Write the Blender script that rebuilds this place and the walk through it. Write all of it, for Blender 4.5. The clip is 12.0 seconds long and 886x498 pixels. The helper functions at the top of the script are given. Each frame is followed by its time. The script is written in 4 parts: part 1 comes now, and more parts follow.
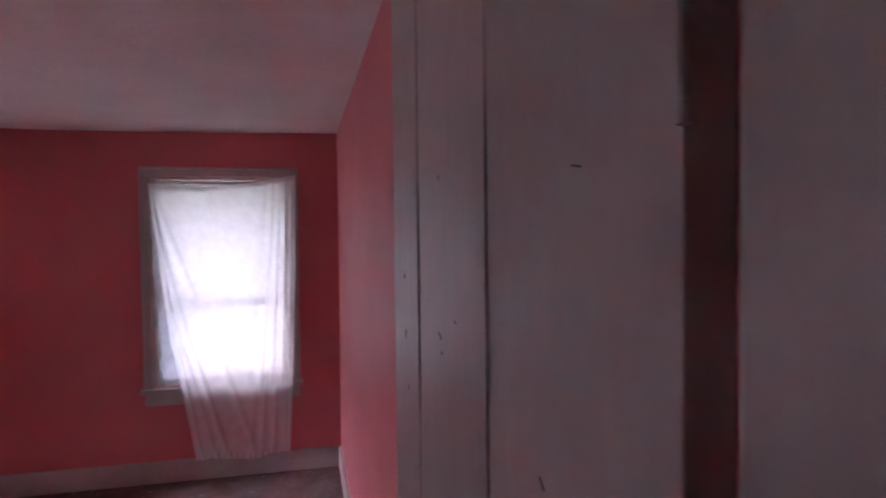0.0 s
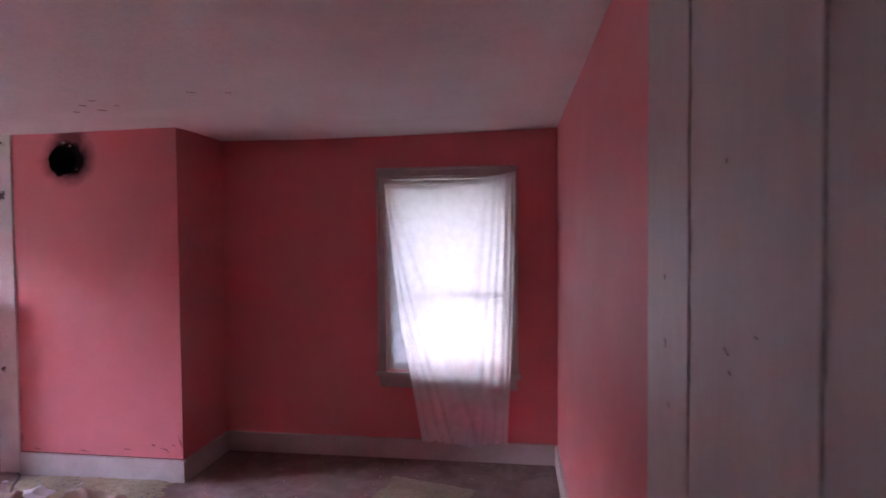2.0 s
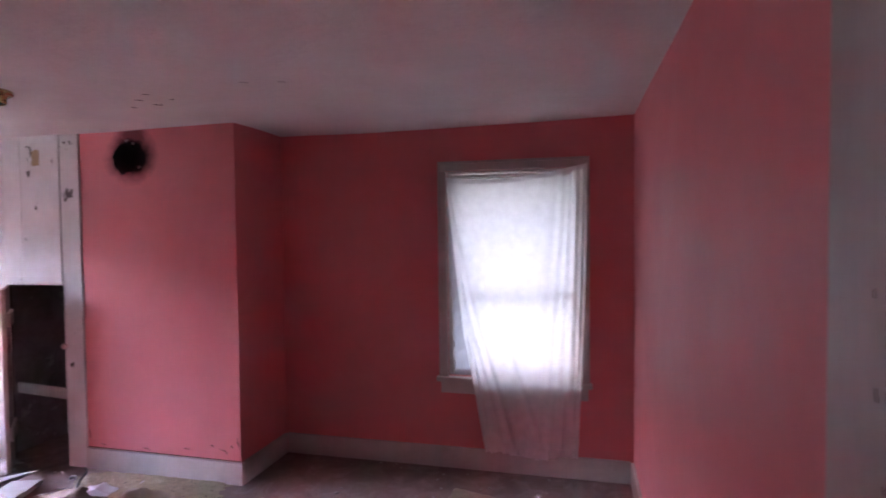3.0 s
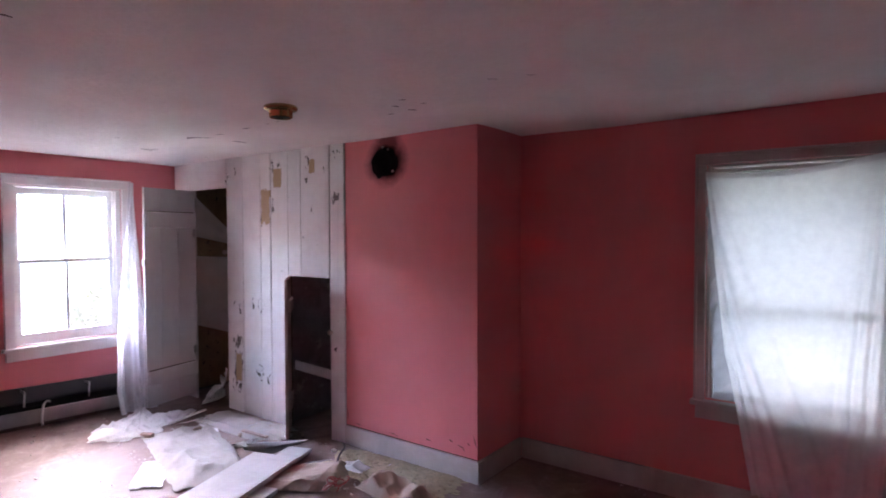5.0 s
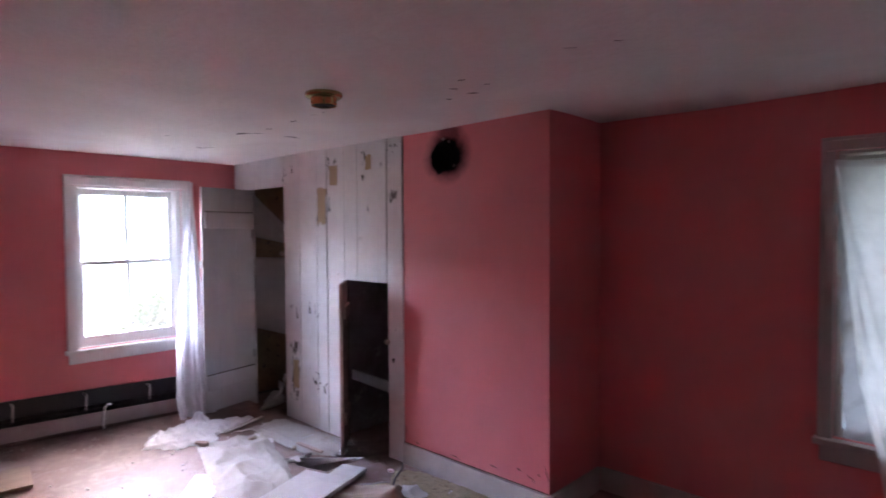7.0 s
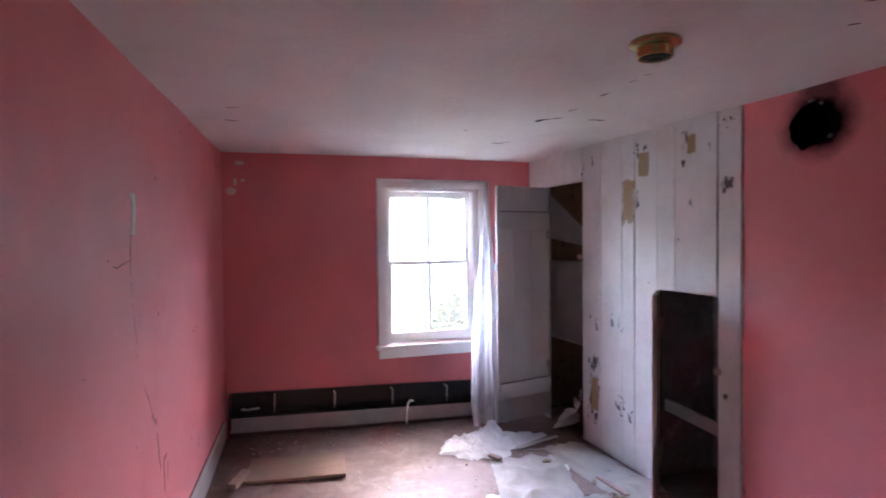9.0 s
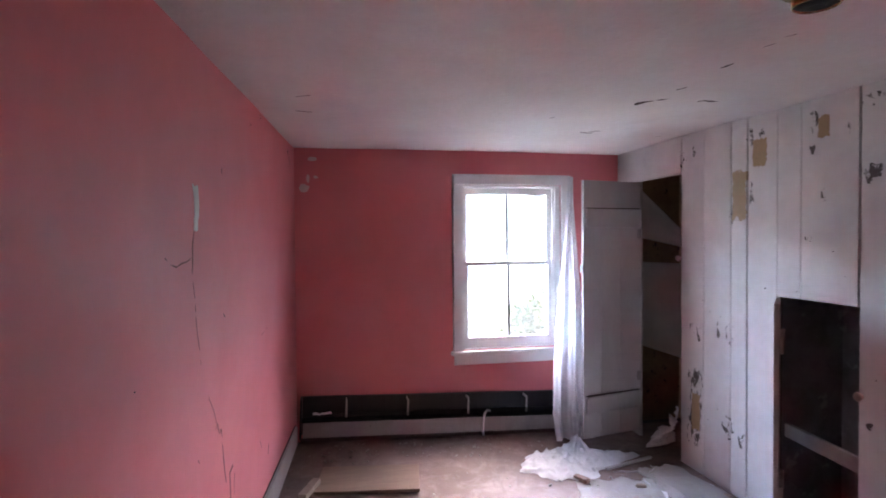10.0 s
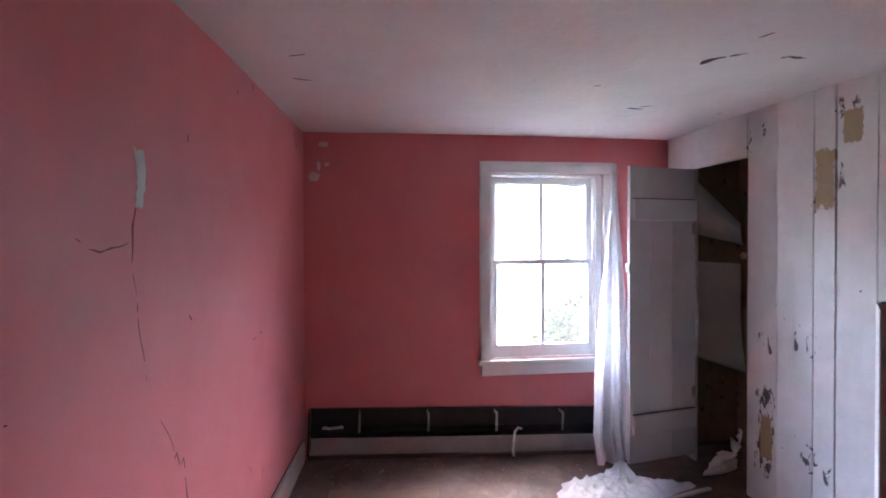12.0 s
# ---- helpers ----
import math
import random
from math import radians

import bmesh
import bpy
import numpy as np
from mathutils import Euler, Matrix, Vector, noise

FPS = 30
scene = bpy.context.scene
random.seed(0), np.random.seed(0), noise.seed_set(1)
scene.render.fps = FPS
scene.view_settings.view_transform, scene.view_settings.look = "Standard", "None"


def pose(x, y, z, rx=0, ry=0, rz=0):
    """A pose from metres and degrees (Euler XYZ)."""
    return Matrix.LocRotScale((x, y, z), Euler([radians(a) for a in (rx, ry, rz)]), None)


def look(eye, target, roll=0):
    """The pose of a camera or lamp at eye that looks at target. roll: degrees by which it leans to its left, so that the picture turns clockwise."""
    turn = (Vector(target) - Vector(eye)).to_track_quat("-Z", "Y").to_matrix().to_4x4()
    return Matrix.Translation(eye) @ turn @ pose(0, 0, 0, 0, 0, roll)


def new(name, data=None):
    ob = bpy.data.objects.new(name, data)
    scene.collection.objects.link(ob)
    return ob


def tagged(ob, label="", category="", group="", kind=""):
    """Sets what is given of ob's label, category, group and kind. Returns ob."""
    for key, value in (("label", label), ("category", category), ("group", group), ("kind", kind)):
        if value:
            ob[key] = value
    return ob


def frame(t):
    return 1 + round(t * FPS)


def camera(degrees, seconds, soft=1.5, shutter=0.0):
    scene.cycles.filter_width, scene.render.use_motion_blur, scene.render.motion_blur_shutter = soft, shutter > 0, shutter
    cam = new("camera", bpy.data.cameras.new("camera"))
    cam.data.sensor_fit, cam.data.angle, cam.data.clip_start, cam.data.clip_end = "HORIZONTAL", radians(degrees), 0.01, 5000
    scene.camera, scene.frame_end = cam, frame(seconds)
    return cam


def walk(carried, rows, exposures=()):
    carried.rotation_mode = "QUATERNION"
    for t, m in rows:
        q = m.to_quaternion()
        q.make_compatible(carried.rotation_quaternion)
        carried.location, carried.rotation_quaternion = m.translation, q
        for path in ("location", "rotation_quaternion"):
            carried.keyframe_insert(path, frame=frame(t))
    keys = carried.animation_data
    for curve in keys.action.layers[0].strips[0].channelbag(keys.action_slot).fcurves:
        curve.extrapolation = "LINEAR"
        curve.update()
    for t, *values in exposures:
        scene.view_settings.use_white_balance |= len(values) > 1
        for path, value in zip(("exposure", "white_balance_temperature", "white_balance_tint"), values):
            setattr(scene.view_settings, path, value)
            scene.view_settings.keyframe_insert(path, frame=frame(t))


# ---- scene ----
cam = camera(75.4, 12.0, 1.8, 0.5)
PATH = [
    (0, (0.35, 0.111, 1.595), (0.787, 2.062, 1.539), -0.6),
    (0.5, (0.331, 0.123, 1.594), (0.55, 2.11, 1.538), -0.6),
    (1, (0.306, 0.126, 1.593), (0.322, 2.125, 1.54), -0.6),
    (1.5, (0.312, 0.144, 1.594), (0.152, 2.137, 1.538), -0.5),
    (2, (0.299, 0.177, 1.594), (0.013, 2.155, 1.532), -0.5),
    (2.5, (0.268, 0.289, 1.592), (-0.11, 2.252, 1.531), -0.5),
    (3, (0.239, 0.402, 1.591), (-0.254, 2.339, 1.523), -0.6),
    (3.5, (0.164, 0.449, 1.632), (-0.564, 2.31, 1.55), -0.8),
    (3.7, (0.11, 0.413, 1.6), (-0.69, 2.245, 1.54), -0.5),
    (5.3, (0.062, 0.571, 1.586), (-1.166, 2.148, 1.526), -0.2),
    (5.5, (0.036, 0.6, 1.59), (-1.202, 2.17, 1.532), -0.2),
    (6, (-0.012, 0.652, 1.594), (-1.262, 2.212, 1.537), -0.1),
    (6.5, (-0.088, 0.741, 1.577), (-1.357, 2.286, 1.518), -0.1),
    (7, (-0.153, 0.867, 1.614), (-1.529, 2.317, 1.547), -0.3),
    (7.5, (-0.258, 0.937, 1.621), (-1.834, 2.166, 1.561), -0.5),
    (7.7, (-0.337, 0.951, 1.615), (-1.977, 2.094, 1.553), -0.6),
    (9.5, (-0.852, 1.116, 1.589), (-2.791, 1.607, 1.545), -0.4),
    (10, (-1.011, 1.114, 1.579), (-2.97, 1.513, 1.534), -0.4),
    (10.5, (-1.126, 1.135, 1.56), (-3.091, 1.507, 1.515), -0.3),
    (11, (-1.265, 1.202, 1.554), (-3.235, 1.544, 1.513), -0.2),
    (11.5, (-1.375, 1.251, 1.525), (-3.351, 1.558, 1.491), -0.3),
    (12, (-1.478, 1.258, 1.514), (-3.457, 1.545, 1.483), -0.2),
]
EXPOSURES = [(0.0, 7.72, 7300, 48), (2.0, 7.72, 7300, 48), (3.5, 7.68, 7050, 38), (6.0, 7.28, 7000, 28), (7.5, 7.22, 6950, 27), (9.5, 7.25, 6900, 23), (12.0, 7.18, 6850, 21)]
walk(cam, [(t, look(eye, target, roll)) for t, eye, target, roll in PATH], EXPOSURES)

# ---- world, sun ----
world = bpy.data.worlds.new("world")
scene.world = world
world.use_nodes = True
wn = world.node_tree
wbg = wn.nodes["Background"]
sky = wn.nodes.new("ShaderNodeTexSky")
sky.sky_type = "NISHITA"
sky.sun_disc = False
sky.sun_elevation = radians(47)
sky.sun_rotation = radians(300)
sky.air_density, sky.dust_density, sky.ozone_density = 1.0, 0.9, 1.0
wn.links.new(sky.outputs[0], wbg.inputs[0])
wbg.inputs[1].default_value = 0.15
sun_data = bpy.data.lights.new("sun", "SUN")
sun_data.energy, sun_data.angle, sun_data.color = 0.03, radians(60), (0.97, 0.99, 1.0)
sun = new("sun", sun_data)
sun.matrix_world = look((-30 * 0.87, 30 * 0.5, 32), (0, 0, 0))


# ---- materials ----
def material(name):
    m = bpy.data.materials.new(name)
    m.use_nodes = True
    nt = m.node_tree
    return m, nt, nt.nodes["Principled BSDF"]


def node(nt, kind, **values):
    n = nt.nodes.new(kind)
    for k, v in values.items():
        n.inputs[k].default_value = v
    return n


def noise_at(nt, coord, scale, detail=4.0, rough=0.55, distortion=0.0):
    n = node(nt, "ShaderNodeTexNoise", Scale=scale, Detail=detail, Roughness=rough, Distortion=distortion)
    nt.links.new(coord, n.inputs["Vector"])
    return n.outputs["Fac"]


def ramp(nt, fac, lo, hi):
    n = nt.nodes.new("ShaderNodeMapRange")
    n.inputs["From Min"].default_value, n.inputs["From Max"].default_value = lo, hi
    nt.links.new(fac, n.inputs["Value"])
    return n.outputs[0]


def blend(nt, fac, a, b):
    n = nt.nodes.new("ShaderNodeMix")
    n.data_type = "RGBA"
    nt.links.new(fac, n.inputs[0])
    for socket, v in ((n.inputs[6], a), (n.inputs[7], b)):
        if isinstance(v, tuple):
            socket.default_value = (*v, 1)
        else:
            nt.links.new(v, socket)
    return n.outputs[2]


def maths(nt, op, a, b=0.0, clamp=False):
    n = nt.nodes.new("ShaderNodeMath")
    n.operation, n.use_clamp = op, clamp
    for socket, v in zip(n.inputs, (a, b)):
        if isinstance(v, (int, float)):
            socket.default_value = v
        else:
            nt.links.new(v, socket)
    return n.outputs[0]


def bump(nt, bsdf, height, strength, distance):
    n = node(nt, "ShaderNodeBump", Strength=strength, Distance=distance)
    nt.links.new(height, n.inputs["Height"])
    nt.links.new(n.outputs[0], bsdf.inputs["Normal"])


def coords(nt, space="Object"):
    return nt.nodes.new("ShaderNodeTexCoord").outputs[space]


def surface(name, base, tone, rough=0.6, scale=3.0, fine=40.0, bump_by=0.15, depth=0.004, spread=0.08, stretch=None, metal=0.0, speck=None):
    """Two-tone surface: a broad mottling, a fine grain, uneven gloss and a little relief."""
    m, nt, b = material(name)
    at = coords(nt)
    if stretch:
        mp = nt.nodes.new("ShaderNodeMapping")
        mp.inputs["Scale"].default_value = stretch
        nt.links.new(at, mp.inputs["Vector"])
        at = mp.outputs[0]
    broad = ramp(nt, noise_at(nt, at, scale, 5, 0.6, 0.4), 0.35, 0.7)
    grain = noise_at(nt, at, fine, 4, 0.6)
    mixed = maths(nt, "ADD", maths(nt, "MULTIPLY", broad, 0.65), maths(nt, "MULTIPLY", grain, 0.5), True)
    col = blend(nt, mixed, base, tone)
    if speck:
        spots = ramp(nt, noise_at(nt, at, speck[1], 3, 0.7), speck[2], speck[2] + 0.05)
        col = blend(nt, spots, col, speck[0])
    nt.links.new(col, b.inputs["Base Color"])
    b.inputs["Metallic"].default_value = metal
    r = maths(nt, "ADD", maths(nt, "MULTIPLY", grain, spread * 2), rough - spread)
    nt.links.new(r, b.inputs["Roughness"])
    bump(nt, b, maths(nt, "ADD", grain, maths(nt, "MULTIPLY", broad, 1.5)), bump_by, depth)
    return m


def stain(nt, at, centre, size, ragged, scale, square=False):
    """1 inside an uneven blot round a centre, 0 outside."""
    sub = nt.nodes.new("ShaderNodeVectorMath")
    sub.operation = "SUBTRACT"
    nt.links.new(at, sub.inputs[0])
    sub.inputs[1].default_value = centre
    div = nt.nodes.new("ShaderNodeVectorMath")
    div.operation = "DIVIDE"
    nt.links.new(sub.outputs[0], div.inputs[0])
    div.inputs[1].default_value = size
    if square:
        sep = nt.nodes.new("ShaderNodeSeparateXYZ")
        nt.links.new(div.outputs[0], sep.inputs[0])
        reach = maths(nt, "MAXIMUM", maths(nt, "ABSOLUTE", sep.outputs[0]), maths(nt, "ABSOLUTE", sep.outputs[2]))
    else:
        ln = nt.nodes.new("ShaderNodeVectorMath")
        ln.operation = "LENGTH"
        nt.links.new(div.outputs[0], ln.inputs[0])
        reach = ln.outputs["Value"]
    wob = maths(nt, "MULTIPLY", maths(nt, "SUBTRACT", noise_at(nt, at, scale, 5, 0.7), 0.5), ragged)
    return maths(nt, "ADD", reach, wob)


def pink_paint(name, soot=None):
    m, nt, b = material(name)
    at = coords(nt)
    broad = ramp(nt, noise_at(nt, at, 1.6, 5, 0.6, 0.5), 0.3, 0.72)
    grain = noise_at(nt, at, 55, 4, 0.6)
    col = blend(nt, broad, PINK_A, PINK_B)
    scuff = ramp(nt, noise_at(nt, at, 9, 6, 0.75, 1.5), 0.68, 0.78)
    col = blend(nt, maths(nt, "MULTIPLY", scuff, 0.25), col, (0.30, 0.09, 0.08))
    if soot:
        d = stain(nt, at, soot, (0.140, 1.0, 0.125), 0.8, 8)
        mask = ramp(nt, d, 1.55, 0.75)
        smear = ramp(nt, stain(nt, at, (soot[0] + 0.02, soot[1], soot[2] + 0.13), (0.13, 1.0, 0.09), 1.4, 9), 1.3, 0.5)
        mask = maths(nt, "MAXIMUM", mask, maths(nt, "MULTIPLY", smear, 0.75))
        col = blend(nt, mask, col, (0.012, 0.010, 0.010))
    nt.links.new(col, b.inputs["Base Color"])
    r = maths(nt, "ADD", maths(nt, "MULTIPLY", noise_at(nt, at, 4, 4, 0.6), 0.16), 0.46)
    b.inputs["Specular IOR Level"].default_value = 0.5
    if soot:
        clean = maths(nt, "SUBTRACT", 1.0, mask, True)
        nt.links.new(maths(nt, "MULTIPLY", clean, 0.5), b.inputs["Specular IOR Level"])
        r = maths(nt, "MAXIMUM", r, mask)
    nt.links.new(r, b.inputs["Roughness"])
    wave = noise_at(nt, at, 2.4, 3, 0.5)
    bump(nt, b, maths(nt, "ADD", maths(nt, "MULTIPLY", grain, 0.06), wave), 0.35, 0.02)
    return m


PINK_A, PINK_B = (0.63, 0.155, 0.162), (0.69, 0.195, 0.202)
PINK = pink_paint("pink_wall_paint")
PINK_SOOT = pink_paint("pink_paint_with_soot", (-2.645, 3.53, 2.085))
CEIL = surface("old_ceiling_plaster", (0.74, 0.70, 0.68), (0.60, 0.56, 0.54), 0.85, 1.4, 30, 0.35, 0.012, speck=((0.34, 0.27, 0.22), 2.2, 0.80))
# Grey-white trim colour; also carries the shaded look of window_2's white casing.
TRIM_AND_SHADED = surface("trim_paint_and_shaded_casing", (0.50, 0.455, 0.425), (0.38, 0.34, 0.31), 0.45, 5, 60, 0.15, 0.003, speck=((0.22, 0.17, 0.14), 18, 0.74))
BRIGHT = surface("white_window_paint", (0.80, 0.79, 0.77), (0.70, 0.68, 0.65), 0.42, 6, 60, 0.15, 0.003, speck=((0.30, 0.26, 0.22), 25, 0.77))
DOORPAINT = surface("grey_door_paint", (0.50, 0.45, 0.42), (0.39, 0.345, 0.32), 0.40, 4, 50, 0.18, 0.003, stretch=(1, 1, 0.35), speck=((0.14, 0.10, 0.08), 16, 0.765))
CLOSETDOOR = surface("white_door_paint", (0.55, 0.54, 0.53), (0.45, 0.435, 0.425), 0.5, 4, 50, 0.15, 0.003, stretch=(1, 1, 0.35))
RAWWOOD = surface("bare_brown_wood", (0.40, 0.29, 0.24), (0.26, 0.175, 0.14), 0.7, 6, 45, 0.3, 0.004, stretch=(4, 4, 0.4))
DARKWOOD = surface("dark_stained_boards", (0.055, 0.035, 0.03), (0.11, 0.065, 0.05), 0.6, 4, 40, 0.25, 0.004, stretch=(3, 0.5, 3))
PLY = surface("brown_panel_board", (0.30, 0.20, 0.14), (0.20, 0.13, 0.09), 0.6, 5, 50, 0.2, 0.003, stretch=(3, 0.6, 3))
GREYBOARD = surface("grey_painted_board", (0.52, 0.49, 0.47), (0.40, 0.37, 0.35), 0.55, 6, 60, 0.2, 0.003, speck=((0.2, 0.15, 0.12), 14, 0.72))
LOOSEPAPER = surface("grey_loose_wallpaper", (0.72, 0.69, 0.68), (0.60, 0.57, 0.56), 0.8, 5, 40, 0.2, 0.004)
DIRTYWHITE = surface("dirty_white_metal", (0.38, 0.35, 0.34), (0.28, 0.255, 0.245), 0.5, 5, 50, 0.1, 0.002, speck=((0.16, 0.13, 0.11), 14, 0.72))
PAPER = surface("grey_beige_paper", (0.40, 0.365, 0.33), (0.29, 0.26, 0.235), 0.8, 5, 40, 0.2, 0.004)
KRAFT = surface("brown_wrapping_paper", (0.34, 0.265, 0.20), (0.24, 0.18, 0.135), 0.8, 6, 40, 0.2, 0.004)
WHITEPAPER = surface("white_paper", (0.80, 0.80, 0.80), (0.68, 0.68, 0.69), 0.7, 6, 40, 0.15, 0.003)
CREAM = surface("patterned_cream_vinyl", (0.34, 0.27, 0.18), (0.22, 0.16, 0.10), 0.5, 30, 90, 0.1, 0.002, speck=((0.16, 0.10, 0.07), 42, 0.62))
FIBRE = surface("straw_coloured_fibre", (0.40, 0.34, 0.22), (0.22, 0.175, 0.105), 0.9, 22, 120, 0.8, 0.012, speck=((0.10, 0.075, 0.05), 34, 0.60))
PLASTER = surface("bare_plaster", (0.74, 0.57, 0.53), (0.62, 0.46, 0.42), 0.9, 12, 80, 0.3, 0.003)
CHIPPED = surface("sooty_plaster", (0.22, 0.17, 0.16), (0.10, 0.08, 0.075), 0.9, 20, 80, 0.3, 0.003)
WALLCRACK = surface("red_brown_crack", (0.28, 0.075, 0.075), (0.13, 0.04, 0.04), 0.9, 30, 90, 0.1, 0.001)
CRACK = surface("dark_crack", (0.035, 0.02, 0.02), (0.07, 0.03, 0.03), 0.9, 30, 90, 0.1, 0.001)
BRASS = surface("worn_brass", (0.56, 0.40, 0.17), (0.36, 0.25, 0.10), 0.24, 10, 60, 0.05, 0.001, metal=1.0)
DARKMETAL = surface("black_heater_metal", (0.012, 0.012, 0.014), (0.022, 0.020, 0.022), 0.5, 8, 60, 0.1, 0.002)
STEEL = surface("dull_steel", (0.45, 0.44, 0.43), (0.34, 0.33, 0.32), 0.4, 14, 70, 0.1, 0.001, metal=0.8)
SOOT = surface("soot", (0.008, 0.007, 0.007), (0.015, 0.013, 0.012), 0.95, 12, 60, 0.3, 0.006)
WALLPAPER = surface("stained_brown_wallpaper", (0.36, 0.25, 0.15), (0.22, 0.14, 0.09), 0.85, 9, 26, 0.2, 0.003, speck=((0.09, 0.06, 0.05), 12, 0.62))
CUPBOARD = surface("dark_peeling_cupboard_wall", (0.34, 0.315, 0.315), (0.18, 0.16, 0.16), 0.85, 7, 30, 0.3, 0.004, speck=((0.42, 0.40, 0.40), 5, 0.61))
HALL = surface("hall_wall_paint", (0.72, 0.69, 0.67), (0.64, 0.61, 0.59), 0.7, 3, 40, 0.15, 0.004)
REDWIRE = surface("red_brown_wire", (0.30, 0.05, 0.035), (0.18, 0.03, 0.025), 0.5, 20, 60, 0.1, 0.001)
BLACKWIRE = surface("black_cable", (0.03, 0.02, 0.02), (0.05, 0.03, 0.03), 0.6, 20, 60, 0.1, 0.001)
BARK = surface("tree_bark", (0.10, 0.075, 0.055), (0.06, 0.045, 0.035), 0.9, 8, 40, 0.5, 0.02)
LEAF = surface("green_leaf", (0.030, 0.050, 0.012), (0.045, 0.068, 0.018), 0.6, 3, 30, 0.1, 0.002)
SKY_BLOCK = surface("pale_sky_block", (0.11, 0.12, 0.085), (0.15, 0.155, 0.12), 0.95, 0.15, 1.2, 0.3, 0.3)
LEAF.node_tree.nodes["Principled BSDF"].inputs["Specular IOR Level"].default_value = 0.08
GRASS = surface("grass", (0.09, 0.10, 0.06), (0.13, 0.135, 0.085), 0.9, 0.5, 8, 0.3, 0.02)
SLAB_WHITE = surface("pale_slab_white", (0.72, 0.72, 0.70), (0.62, 0.62, 0.60), 0.7, 2, 20, 0.1, 0.004)


def floor_paint():
    m, nt, b = material("worn_brown_floor")
    at = coords(nt)
    base = blend(nt, ramp(nt, noise_at(nt, at, 2.2, 6, 0.65, 0.6), 0.35, 0.68), (0.15, 0.09, 0.075), (0.22, 0.145, 0.125))
    dust = ramp(nt, noise_at(nt, at, 5.5, 7, 0.72, 1.0), 0.47, 0.72)
    base = blend(nt, maths(nt, "MULTIPLY", dust, 0.7), base, (0.33, 0.27, 0.25))
    scuffed = ramp(nt, noise_at(nt, at, 1.3, 6, 0.7, 1.2), 0.52, 0.62)
    base = blend(nt, maths(nt, "MULTIPLY", scuffed, 0.45), base, (0.085, 0.048, 0.040))
    grit = ramp(nt, noise_at(nt, at, 70, 3, 0.7), 0.66, 0.72)
    base = blend(nt, maths(nt, "MULTIPLY", grit, 0.5), base, (0.45, 0.40, 0.36))
    nt.links.new(base, b.inputs["Base Color"])
    nt.links.new(maths(nt, "ADD", maths(nt, "MULTIPLY", dust, 0.2), 0.60), b.inputs["Roughness"])
    b.inputs["Specular IOR Level"].default_value = 0.35
    bump(nt, b, maths(nt, "ADD", noise_at(nt, at, 60, 4, 0.6), maths(nt, "MULTIPLY", noise_at(nt, at, 3, 3), 2.0)), 0.25, 0.006)
    return m


